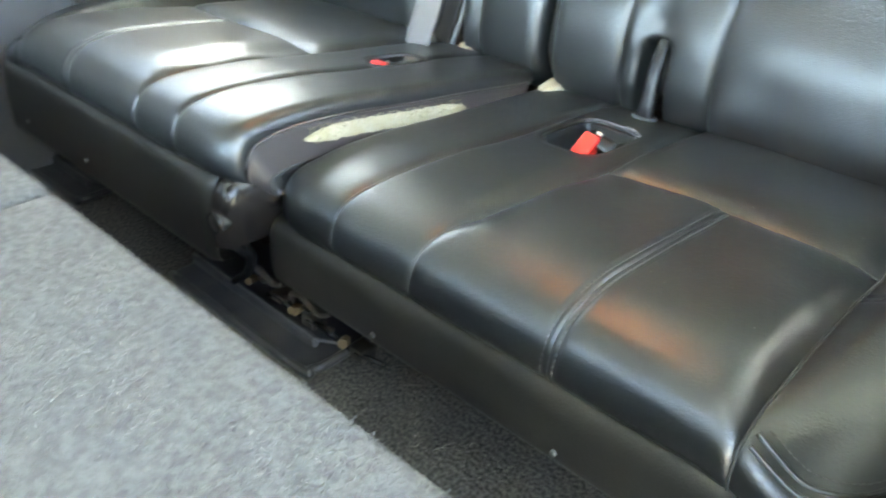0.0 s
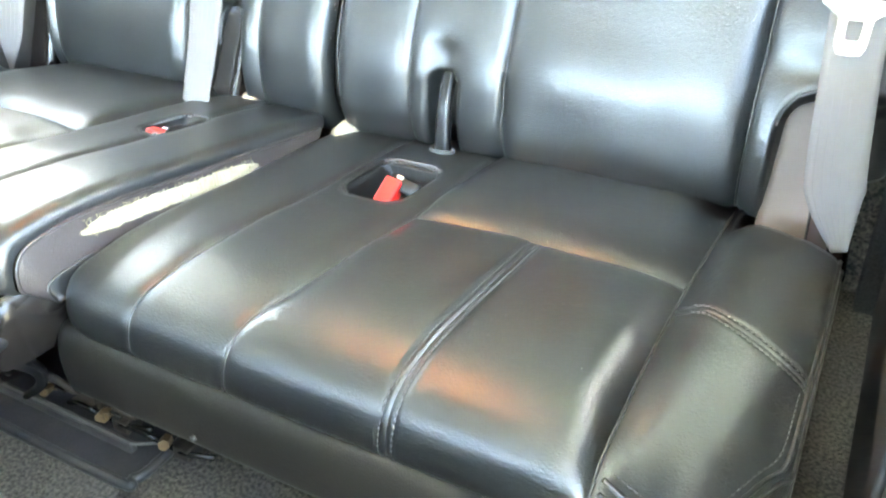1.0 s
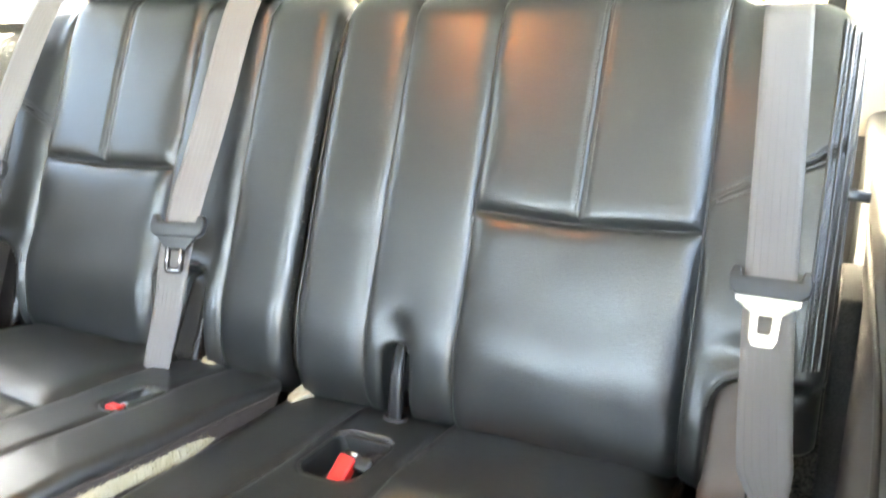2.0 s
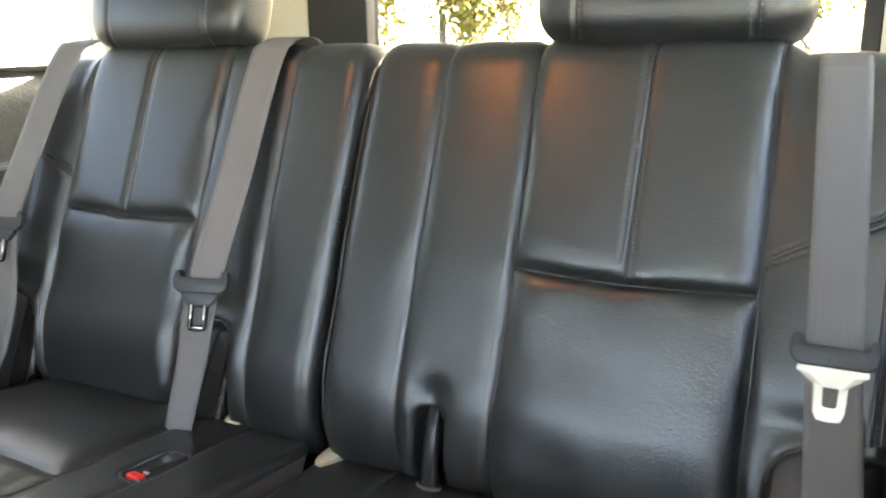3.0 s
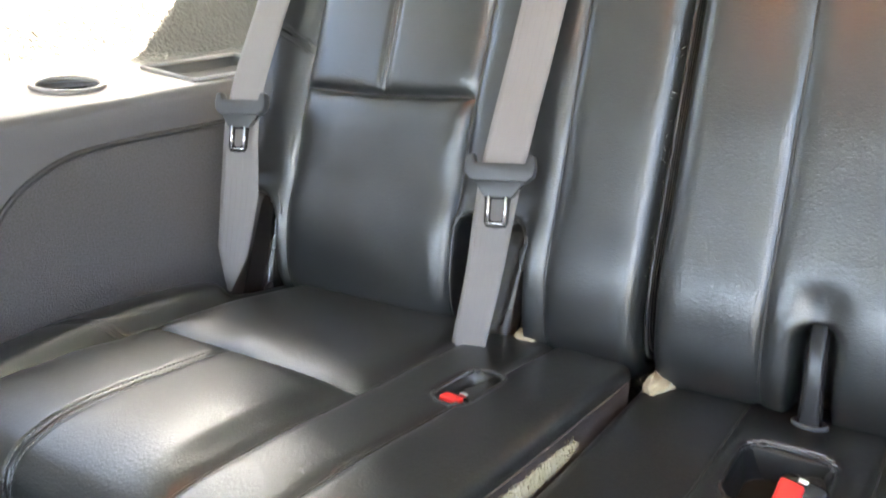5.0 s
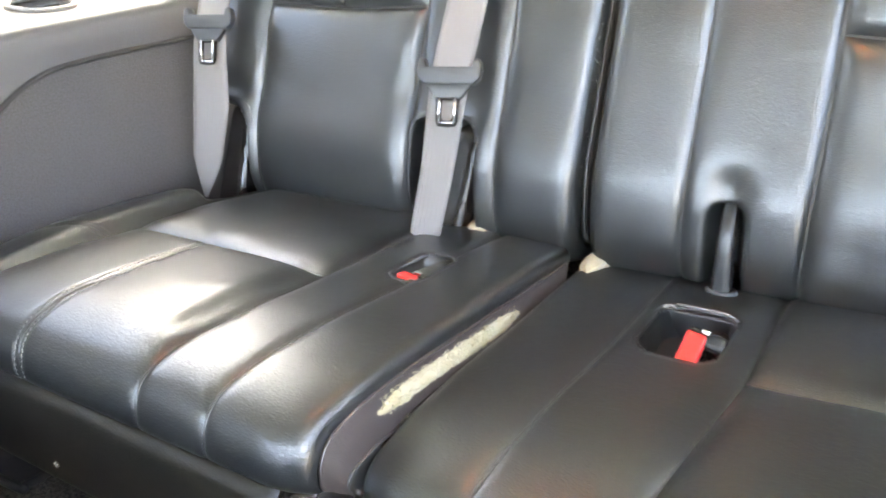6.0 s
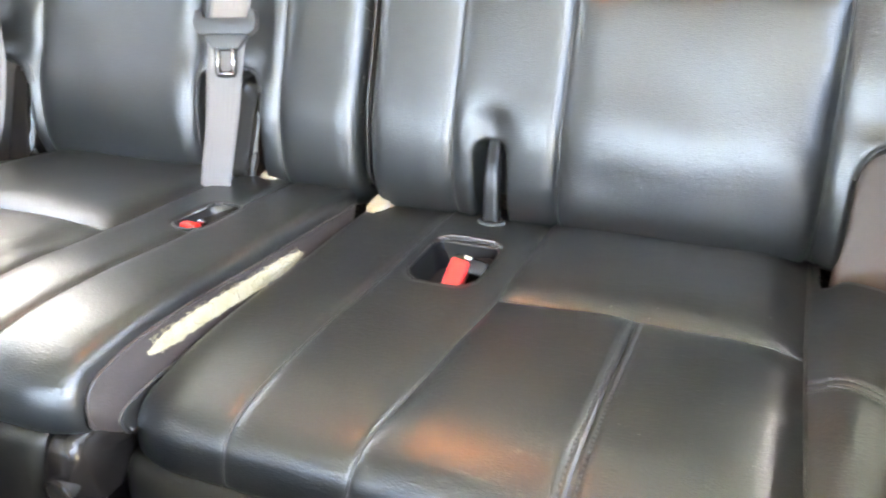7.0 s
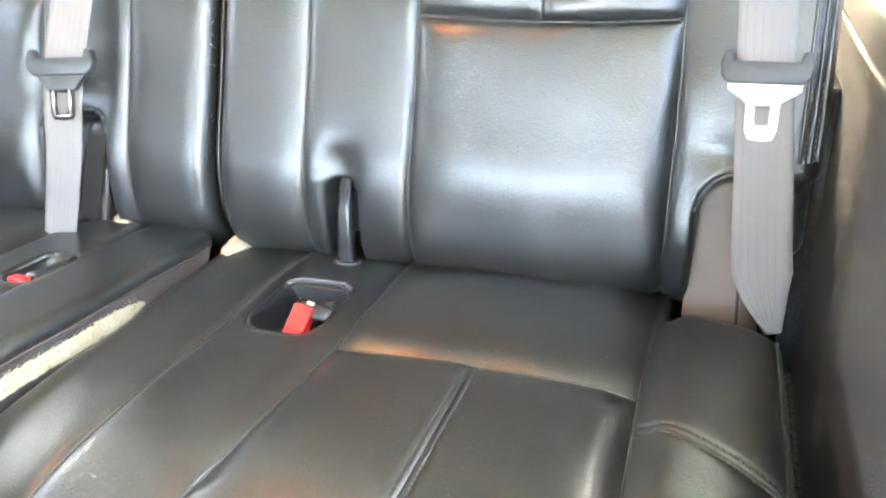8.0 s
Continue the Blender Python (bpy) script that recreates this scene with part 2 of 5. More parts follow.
def rod(points, radius, sides=10, caps=True):
    """A tube along points; radius a number or one per point."""
    pts = [Vector(p) for p in points]
    radii = radius if isinstance(radius, (list, tuple)) else [radius] * len(pts)
    verts, faces = [], []
    side = None
    for i, p in enumerate(pts):
        d = (pts[min(i + 1, len(pts) - 1)] - pts[max(i - 1, 0)]).normalized()
        if side is None:
            side = d.orthogonal().normalized()
        side = (side - d * side.dot(d)).normalized()
        up = d.cross(side)
        for k in range(sides):
            a = 2 * math.pi * k / sides
            verts.append(tuple(p + (side * math.cos(a) + up * math.sin(a)) * radii[i]))
    for i in range(len(pts) - 1):
        for k in range(sides):
            k2 = (k + 1) % sides
            faces.append([i * sides + k, i * sides + k2, (i + 1) * sides + k2, (i + 1) * sides + k])
    if caps:
        faces.append(list(range(sides))[::-1])
        faces.append([(len(pts) - 1) * sides + k for k in range(sides)])
    return verts, faces


def spline(points, n):
    """n points on a smooth curve through the given ones."""
    pts = [Vector(p) for p in points]
    pts = [pts[0] * 2 - pts[1]] + pts + [pts[-1] * 2 - pts[-2]]
    out, spans = [], len(pts) - 3
    for i in range(n):
        x = i / (n - 1) * spans
        k = min(int(x), spans - 1)
        t = x - k
        a, b, c, d = pts[k:k + 4]
        out.append(0.5 * (2 * b + (c - a) * t + (2 * a - 5 * b + 4 * c - d) * t * t + (3 * b - a - 3 * c + d) * t ** 3))
    return out


def grid(fn, ns, nt):
    """A sheet of (ns + 1) x (nt + 1) points fn(s, t)."""
    verts = [fn(i / ns, j / nt) for i in range(ns + 1) for j in range(nt + 1)]
    w = nt + 1
    faces = [[i * w + j, (i + 1) * w + j, (i + 1) * w + j + 1, i * w + j + 1] for i in range(ns) for j in range(nt)]
    return verts, faces


def flipped(geo):
    return geo[0], [f[::-1] for f in geo[1]]


def smoothstep(a, b, x):
    t = min(1.0, max(0.0, (x - a) / (b - a)))
    return t * t * (3 - 2 * t)


class Profile:
    """A side view (y, z) as a smooth curve by its length, with outward normals and a core that walls run towards."""

    def __init__(self, pts, core, n=240):
        p = spline([(y, z, 0) for y, z in pts], n)
        self.y, self.z = np.array([q.x for q in p]), np.array([q.y for q in p])
        self.b = np.r_[0, np.cumsum(np.hypot(np.diff(self.y), np.diff(self.z)))]
        self.length, self.core = float(self.b[-1]), core

    def at(self, b):
        y, z = float(np.interp(b, self.b, self.y)), float(np.interp(b, self.b, self.z))
        e = 0.004
        dy = float(np.interp(b + e, self.b, self.y) - np.interp(b - e, self.b, self.y))
        dz = float(np.interp(b + e, self.b, self.z) - np.interp(b - e, self.b, self.z))
        k = math.hypot(dy, dz) or 1.0
        return y, z, -dz / k, dy / k

    def b_at(self, y=None, z=None, lo=0.0):
        want, line = (y, self.y) if z is None else (z, self.z)
        ok = np.where(self.b >= lo)[0]
        i = ok[np.argmin(np.abs(line[ok] - want))]
        return float(self.b[i])


NOSE_PUFF = 0.009


class Pad:
    """An upholstered pad: a profile swept across u from ui to ue with rolled sides."""

    def __init__(self, prof, ui, ue, roll, sx, x0, place=None, shape=None, hollow=None, flare=0.0):
        self.prof, self.ui, self.ue, self.roll, self.sx, self.x0 = prof, ui, ue, roll, sx, x0
        self.place, self.shape, self.hollow, self.flare = place, shape, hollow, flare
        self.soft = None

    def point(self, a, b, h=0.0):
        r = self.roll
        inset, u = 0.0, a
        for edge, sign in ((self.ui, -1), (self.ue, 1)):
            over = sign * (a - edge) + r
            if over > 0:
                th = over / r
                if th < math.pi / 2:
                    u, inset = edge + sign * (-r + r * math.sin(th)), r * (1 - math.cos(th))
                else:
                    inset = r + (th - math.pi / 2) * r
                    u = edge + sign * (inset - r) * (self.flare if sign < 0 else 0)
        y, z, ny, nz = self.prof.at(b)
        if self.shape:
            dy, dz = self.shape(u, y, z)
            y, z = y + dy, z + dz
        if self.hollow:
            h -= self.hollow(u, y, z)
        y, z = y + ny * h, z + nz * h
        if inset:
            cy, cz = self.prof.core(y, z)
            k = math.hypot(cy - y, cz - z) or 1.0
            f = min(inset / k, 0.95)
            y, z = y + (cy - y) * f, z + (cz - z) * f
        v = Vector((self.x0 + self.sx * u, y, z))
        return tuple(self.place @ v) if self.place else tuple(v)

    def panel(self, a0, a1, b0, b1, seams="", puff=0.009, width=0.014, step=0.005, lump=0.0, seed=0, pull=1.0, tuck=0.0, nose=None):
        """A leather panel between lines a0(b), a1(b) and b0(a), b1(a); seams names the sewn sides: l, r, f, k."""
        fa0, fa1 = (a0 if callable(a0) else lambda b: a0), (a1 if callable(a1) else lambda b: a1)
        fb0, fb1 = (b0 if callable(b0) else lambda a: b0), (b1 if callable(b1) else lambda a: b1)
        am = (fa0(0) + fa1(0)) / 2
        ns = max(6, int(abs(fa1(fb1(am)) - fa0(fb0(am))) / step))
        nt = max(6, int(abs(fb1(am) - fb0(am)) / step))

        def ease(s):
            return s - 0.125 * math.sin(2 * math.pi * s) if seams else s

        def fn(s, t):
            s, t = ease(s), ease(t)
            b = fb0(am) + (fb1(am) - fb0(am)) * t
            a = fa0(b) + (fa1(b) - fa0(b)) * s
            lo, hi = fb0(a), fb1(a)
            b = lo + (hi - lo) * t
            # past the nose the seams are mere creases in one continuous front
            f = smoothstep(nose[0], nose[1], b) if nose else 1.0
            h = puff * f + NOSE_PUFF * (1 - f)
            for side, d, run in (("l", a - fa0(b), b), ("r", fa1(b) - a, b), ("f", b - lo, a), ("k", hi - b, a)):
                w = (width.get(side, 0.012) if isinstance(width, dict) else width) * (1 + 0.9 * pull * noise.noise(Vector((run * 11, seed + 1.7 * ord(side), 0))))
                if side in seams:
                    h *= 1 - f * math.exp(-max(d, 0) / w) - (1 - f) * 0.4 * math.exp(-max(d, 0) / 0.0035)
                elif side.upper() in seams:
                    h *= 1 - 0.3 * math.exp(-max(d, 0) / 0.004)
                    h -= 0.0022 * math.exp(-((d - 0.0075) / 0.0022) ** 2)
            if tuck:
                h *= smoothstep(0.0, tuck, b)
            if lump:
                h += lump * noise.noise(Vector((a * 9 + seed, b * 9, seed))) * min(1, h / max(puff, 1e-6))
            return self.point(a, b, h)

        g = grid(fn, ns, nt)
        return g if self.sx > 0 else flipped(g)

    def line(self, pts, h, n):
        """Points on the pad along (a, b) places."""
        return [self.point(p.x, p.y, h) for p in spline([(a, b, 0) for a, b in pts], n)]


def stitches(points, length, gap, radius, sides=5):
    """Short threads along a line of points."""
    pts = [Vector(p) for p in points]
    cum = [0.0]
    for p, q in zip(pts, pts[1:]):
        cum.append(cum[-1] + (q - p).length)

    def at(d):
        for i in range(len(cum) - 1):
            if d <= cum[i + 1]:
                return pts[i].lerp(pts[i + 1], (d - cum[i]) / max(cum[i + 1] - cum[i], 1e-9))
        return pts[-1]

    geos, d = [], 0.0
    while d + length < cum[-1]:
        p, q = at(d), at(d + length)
        geos.append(rod([p, (p + q) / 2, q], [radius * 0.5, radius, radius * 0.5], sides))
        d += length + gap
    return join(*geos)


def ribbon(points, widths, normals, thick=0.0018, twist=None):
    """A flat strap along points: the width runs across, with rounded faces."""
    pts, verts, faces = [Vector(p) for p in points], [], []
    n = len(pts)
    for i, p in enumerate(pts):
        d = (pts[min(i + 1, n - 1)] - pts[max(i - 1, 0)]).normalized()
        nn = Vector(normals[i] if isinstance(normals, list) else normals)
        across = d.cross(nn).normalized()
        up = across.cross(d).normalized()
        w = widths[i] if isinstance(widths, list) else widths
        for k in range(9):
            f = k / 8 * 2 - 1
            verts.append(tuple(p + across * (f * w / 2) + up * (thick / 2 * (1 - abs(f) ** 6 * 0.8))))
        for k in range(9):
            f = 1 - k / 8 * 2
            verts.append(tuple(p + across * (f * w / 2) - up * (thick / 2 * (1 - abs(f) ** 6 * 0.8))))
    for i in range(n - 1):
        for k in range(18):
            k2 = (k + 1) % 18
            faces.append([i * 18 + k, i * 18 + k2, (i + 1) * 18 + k2, (i + 1) * 18 + k])
    faces += [list(range(18))[::-1], [(n - 1) * 18 + k for k in range(18)]]
    return flipped((verts, faces))


# ---- the setting: floor, side trim, windows, roof ----
X0 = 0.035                      # the middle of the cabin, where the two seats meet


def clamp(v, lo, hi):
    return min(hi, max(lo, v))


solid("floor", grid(lambda s, t: (-1.15 + 2.37 * s, -3.2 + 5.2 * t, 0.002 * noise.noise(Vector((s * 60, t * 120, 0)))), 60, 120), CARPET,
      "dark grey worn cabin carpet under the seats", "floor", kind="structure")
solid("floor_slab", box(-1.3, 1.37, -3.3, 2.1, -0.08, -0.01, 0.01), BLACKPLASTIC, "dark underside of the cabin floor", "floor", kind="structure")

# Cross-section of the side trim: depth out from the middle, height.
TRIM_IN = 0.815
DOOR_REAR, DOOR_FRONT = -0.22, -1.56   # the second-row doorway
LOWER = [(TRIM_IN + 0.003, 0.0), (TRIM_IN + 0.003, 0.2), (TRIM_IN + 0.003, 0.4), (TRIM_IN + 0.002, 0.535)]
ARM = [(TRIM_IN + 0.002, 0.535), (TRIM_IN + 0.001, 0.55), (TRIM_IN + 0.0, 0.575), (TRIM_IN + 0.005, 0.597), (TRIM_IN + 0.025, 0.609), (TRIM_IN + 0.09, 0.618), (TRIM_IN + 0.20, 0.633)]
UPPER = [(TRIM_IN + 0.20, 0.633), (TRIM_IN + 0.220, 0.640), (TRIM_IN + 0.234, 0.657), (TRIM_IN + 0.247, 0.687), (TRIM_IN + 0.2735, 0.750), (TRIM_IN + 0.291, 0.776), (TRIM_IN + 0.316, 0.797), (TRIM_IN + 0.342, 0.818), (TRIM_IN + 0.36, 0.832)]


def sweep_side(sx, section, y0, y1, n=48, ny=60, sink=None):
    pts = spline([(d, z, 0) for d, z in section], n)

    def fn(s, t):
        p, y = pts[round(s * (n - 1))], y0 + (y1 - y0) * t
        return (X0 + sx * p.x, y, p.y - (sink(p.x, y) if sink else 0.0))
    g = grid(fn, n - 1, ny)
    return flipped(g) if sx > 0 else g


CUPS, TRAY = (0.20, 0.40), (0.578, 0.80)


def arm_sink(d, y):
    """Round cup wells and a shallow tray in the ledge."""
    deep = 0.0
    for cy in CUPS:
        deep = max(deep, 0.07 * smoothstep(0.052, 0.042, math.hypot(d - TRIM_IN - 0.122, y - cy)))
    inside = min(d - TRIM_IN - 0.027, TRIM_IN + 0.165 - d, y - TRAY[0], TRAY[1] - y)
    return max(deep, 0.024 * smoothstep(-0.001, 0.008, inside))


def slab(x0, x1, y0, y1, z0, z1):
    return box(x0, x1, y0, y1, z0, z1, 0.006, 2)


for sx, side in ((-1, "left"), (1, "right")):
    door = DOOR_REAR if sx > 0 else DOOR_FRONT     # only the right-hand doorway stands open
    for tail, ya, yb in (("", door, 1.9), ("_front", -3.2, DOOR_FRONT)):
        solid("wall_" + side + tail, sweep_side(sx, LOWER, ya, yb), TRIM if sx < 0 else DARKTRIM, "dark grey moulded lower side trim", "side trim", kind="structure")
        solid("armrest_" + side + tail, (sweep_side(sx, ARM, ya, yb, 64, int((yb - ya) / 0.0042), arm_sink) if not tail else sweep_side(sx, ARM, ya, yb)), TRIM, "dark grey moulded armrest ledge of the side trim", "side trim", kind="structure")
        solid("sill_" + side + tail, sweep_side(sx, UPPER, ya, yb), SILLTRIM, "grained grey trim between armrest and window", "side trim", kind="structure")
    xo = X0 + sx * (TRIM_IN + 0.36)
    xa, xb = sorted((xo - sx * 0.015, xo + sx * 0.05))
    for tail, ya, yb in (("", door, 2.0), ("_front", -3.3, DOOR_FRONT)):
        solid("body_side_" + side + tail, slab(*sorted((xo, xo + sx * 0.06)), ya, yb, -0.1, 0.828), CARPAINT, "painted outer body side below the windows", "body side", kind="structure")
        if sx > 0:
            solid("jamb_" + side + tail, slab(*sorted((X0 + sx * (TRIM_IN + 0.003), xo)), *((ya - 0.02, ya) if not tail else (yb, yb + 0.02)), 0.0, 0.795), TRIM, "dark grey door jamb", "door jamb", kind="structure")
    # window posts between the openings, cream inside
    for n, (ya, yb) in enumerate(((1.24 if sx < 0 else 1.55, 1.95), (-0.42, -0.2) if sx < 0 else (-0.02, 0.08), (-1.75, -1.55), (-2.75, -2.5))):
        solid("pillar_%s_%d" % (side, n + 1), slab(xa - 0.0, xb, ya, yb, 0.78, 1.34), CREAM if n == 0 else TRIM, "window post of the cabin side", "pillar", kind="structure")
    solid("window_rail_" + side, slab(xa, xb, -2.45, 1.95, 1.305, 1.36), CREAM, "cream rail above the side windows", "trim", kind="structure")
    solid("window_rubber_" + side, slab(*sorted((xo - sx * 0.012, xo + sx * 0.012)), door, 1.31, 0.829, 0.845), RUBBER, "black rubber seal along the window sill", "trim", kind="structure")
    for n, (ya, yb) in enumerate(((0.08, 1.55), (-2.5, -1.75)) if sx > 0 else ((-0.2, 1.24), (-1.55, -0.42), (-2.5, -1.75))):
        xg = xo + sx * 0.03
        g = solid("window_%s_%d" % (side, n + 1), box(*sorted((xg, xg + sx * 0.004)), ya + 0.002, yb - 0.002, 0.832, 1.304, 0), CLEARER if sx > 0 else DIMGLASS if n == 1 else QUARTER, "tinted side window glass", "window", kind="structure", smooth=False)
        g.visible_shadow = False

solid("ceiling", slab(-1.25, 1.32, -2.45, 2.05, 1.36, 1.42), HEADLINER, "grey-blue woven headliner of the roof, tinted to cool reflections", "ceiling", kind="structure")

# added filler slabs that block sun in the gap beside each seat
for sx, side in ((-1, "left"), (1, "right")):
    solid("side_filler_" + side, slab(*sorted((X0 + sx * 0.785, X0 + sx * (TRIM_IN + 0.01))), 0.80, 1.0, 0.0, 0.60 if sx < 0 else 0.46), PANELCLOTH, "added dark cloth filler keeping sun out of the gap beside the seat", "side trim", kind="structure")
solid("seat_base_wall", slab(X0 - 0.79, X0 + 0.79, 0.86, 0.94, 0.0, 0.45), CARPET, "dark carpeted wall behind the rear seats", "wall", kind="structure")

# rear hatch
HATCH = 1.92
solid("hatch_lower", slab(-1.14, 1.21, HATCH, HATCH + 0.08, -0.05, 0.55), TRIM, "dark grey lower trim of the rear hatch", "hatch", kind="structure")
solid("hatch_upper", slab(-1.14, 1.21, HATCH, HATCH + 0.08, 1.24, 1.36), CREAM, "cream trim above the rear window", "hatch", kind="structure")
for sx, n in ((-1, 1), (1, 2)):
    inner_edge = 0.965 if sx < 0 else 0.735
    solid("hatch_post_%d" % n, slab(*sorted((X0 + sx * (0.735 if sx < 0 else 0.69), X0 + sx * inner_edge)), HATCH - 0.01, HATCH + 0.07, 0.545, 1.245), RUBBER, "black post beside the rear window", "pillar", kind="structure")
    solid("hatch_corner_%d" % n, slab(*sorted((X0 + sx * inner_edge, X0 + sx * 1.18)), HATCH - 0.02, HATCH + 0.07, 0.545, 1.36), CREAM, "cream corner trim at the rear window", "pillar", kind="structure")
g = solid("window_rear", box(X0 - 0.735, X0 + 0.69, HATCH + 0.04, HATCH + 0.044, 0.55, 1.24, 0), TINTED, "lightly tinted rear window glass", "window", kind="structure", smooth=False)
g.visible_shadow = False
solid("cargo_floor", slab(-0.77, 0.84, 0.95, 1.915, 0.06, 0.12), GREYCARPET, "light grey carpeted load floor behind the seats", "floor", kind="structure")

WINDSCREEN = GLASS.copy()
WINDSCREEN.name = "windscreen_glass"
WINDSCREEN.node_tree.nodes["Principled BSDF"].inputs["Base Color"].default_value = (0.92, 0.95, 0.93, 1)

# cabin front: unseen dashboard wall raised to block low light, windscreen above it
solid("front_lower", slab(-1.14, 1.21, -3.3, -3.2, -0.05, 0.86), BLACKPLASTIC, "dark dashboard wall at the front of the cabin, raised to block light", "dashboard", kind="structure")
g = solid("windscreen", ([(-1.14, -3.2, 0.86), (1.21, -3.2, 0.86), (1.21, -2.45, 1.36), (-1.14, -2.45, 1.36), (-1.14, -3.2, 0.865), (1.21, -3.2, 0.865), (1.21, -2.45, 1.365), (-1.14, -2.45, 1.365)],
          [[3, 2, 1, 0], [4, 5, 6, 7], [0, 1, 5, 4], [2, 3, 7, 6], [1, 2, 6, 5], [3, 0, 4, 7]]), WINDSCREEN, "clear sloping windscreen glass", "window", kind="structure", smooth=False)
g.visible_shadow = False


# cloth inset of the side trim and the dark bead round its edge
BEAD = [(0.132, 0.02), (0.138, 0.30), (0.170, 0.435), (0.205, 0.490), (0.29, 0.531), (0.40, 0.540), (0.66, 0.536), (0.95, 0.536)]


def cloth_inset(sx, name):
    x = X0 + sx * TRIM_IN
    line = spline([(y, z, 0) for y, z in BEAD], 120)
    ys, zs = np.array([p.x for p in line]), np.array([p.y for p in line])

    def fn(s, t):
        y = 0.139 + (0.95 - 0.139) * s ** 1.6
        top = float(np.interp(y, np.maximum.accumulate(ys), zs))
        return (x, y, 0.005 + (top - 0.005) * t)
    g = grid(fn, 90, 60)
    ob = solid(name, flipped(g) if sx < 0 else g, PANELCLOTH, "dark grey cloth inset of the side trim", "side trim", kind="structure")
    b = solid("trim_bead_" + name[-5:].strip("_"), rod([(x, p.x, p.y) for p in line], 0.0048, 8), RUBBER, "dark bead round the cloth inset", "trim", kind="structure")
    return ob


cloth_inset(-1, "cloth_inset_left")
cloth_inset(1, "cloth_inset_right")


FRAMEPLASTIC = material("frame_plastic", (0.24, 0.235, 0.23), 0.35, grain=("noise", 400, 0.0004), bump=0.15, stain=(0.17, 0.165, 0.16), stain_scale=30)
TRAYMAT = material("tray_mat", (0.020, 0.022, 0.021), 0.6, spec=0.25, grain=("noise", 300, 0.0006), bump=0.3, stain=(0.05, 0.05, 0.048), stain_scale=30)


def cup_holder(sx, y):
    x = X0 + sx * (TRIM_IN + 0.122)
    ob = thing("cup_holder", (x, y, 0.555), "round cup holder with a grey rim sunk in the armrest", "cup holder", "cup holders in the armrests")
    n = 48
    ring = [(x + 0.0535 * math.cos(2 * math.pi * k / n), y + 0.0535 * math.sin(2 * math.pi * k / n), 0.6240 + 0.0073 * math.cos(2 * math.pi * k / n) * sx) for k in range(n + 1)]
    part("rim", rod(ring, 0.0055, 8, caps=False), GREYPLASTIC, ob, "grey rounded rim")
    part("well", flipped(grid(lambda s, t: (x + (0.0425 - 0.004 * t) * math.cos(2 * math.pi * s), y + (0.0425 - 0.004 * t) * math.sin(2 * math.pi * s), 0.617 - 0.06 * t), 40, 4)), BLACKPLASTIC, ob, "glossy black liner")
    part("base", grid(lambda s, t: (x + 0.0385 * t * math.cos(2 * math.pi * s), y + 0.0385 * t * math.sin(2 * math.pi * s), 0.557), 40, 4), BLACKPLASTIC, ob)
    return ob


def tray(sx):
    xa, xb = X0 + sx * (TRIM_IN + 0.026), X0 + sx * (TRIM_IN + 0.168)
    y0, y1 = TRAY
    ob = thing("tray_recess", ((xa + xb) / 2, (y0 + y1) / 2, 0.590), "shallow dark tray with a grey frame set in the armrest", "tray", "trays in the armrests")
    loop = [(xa, y0 + 0.008, 0.6115), (xa + sx * 0.008, y0, 0.6125), (xb, y0, 0.6305), (xb, y1, 0.6305), (xa, y1, 0.6115)]
    part("frame", join(*[rod([p, q], 0.0042, 8) for p, q in zip(loop, loop[1:] + loop[:1])]), FRAMEPLASTIC, ob, "worn light grey frame")
    k = 0.005
    flat = [(xa + sx * k, y0 + k, 0.5935), (xb - sx * k, y0 + k, 0.6100), (xb - sx * k, y1 - k, 0.6100), (xa + sx * k, y1 - k, 0.5935)]
    part("mat", (flat, [[0, 1, 2, 3] if sx > 0 else [3, 2, 1, 0]]), TRAYMAT, ob, "dark rubber bottom", smooth=False)
    return ob


for sx in (-1, 1):
    for cy in CUPS:
        cup_holder(sx, cy)
    tray(sx)


# folded second row: carpeted backs that lie flat
def folded_seat(x0, x1):
    ob = thing("folded_seat", ((x0 + x1) / 2, -0.6, 0.0), "second-row seat folded flat, its back covered in grey carpet", "car seat")
    part("carpet_back", box(x0, x1, -1.05, -0.25, 0.29, 0.35, 0.012, 3), GREYCARPET, ob, "light grey felt carpet")
    part("seat_body", box(x0 + 0.02, x1 - 0.02, -1.02, -0.31, 0.06, 0.288, 0.03, 4), LEATHER, ob)
    part("foot_frame", box(x0 + 0.08, x1 - 0.08, -0.95, -0.42, 0.003, 0.059, 0.01), DARKMETAL, ob)
    fuzz = []
    rnd = random.Random(4)
    for k in range(420):
        x = x0 + 0.015 + (x1 - x0 - 0.03) * rnd.random()
        y, z = -0.25 - 0.012 * rnd.random(), 0.349 - 0.008 * rnd.random()
        d = Vector((rnd.uniform(-1, 1), rnd.uniform(0.3, 1.2), rnd.uniform(0.0, 1.2))).normalized() * rnd.uniform(0.001, 0.003)
        fuzz.append(rod([(x, y, z), (x + d.x, y + d.y, z + d.z)], [0.0006, 0.0002], 3))
    tagged(part("fuzz", join(*fuzz), GREYCARPET, ob), kind="stuff")
    return ob


folded_seat(-0.72, 0.03)
folded_seat(0.04, 0.79)


# ---- the third-row seats ----
def rounded_box_distance(u, z, u0, u1, z0, z1, r):
    dz = max(z0 + r - z, z - (z1 - r))
    du = max(u0 + r - u, u - (u1 - r))
    return math.hypot(max(du, 0), max(dz, 0)) + min(max(du, dz), 0) - r


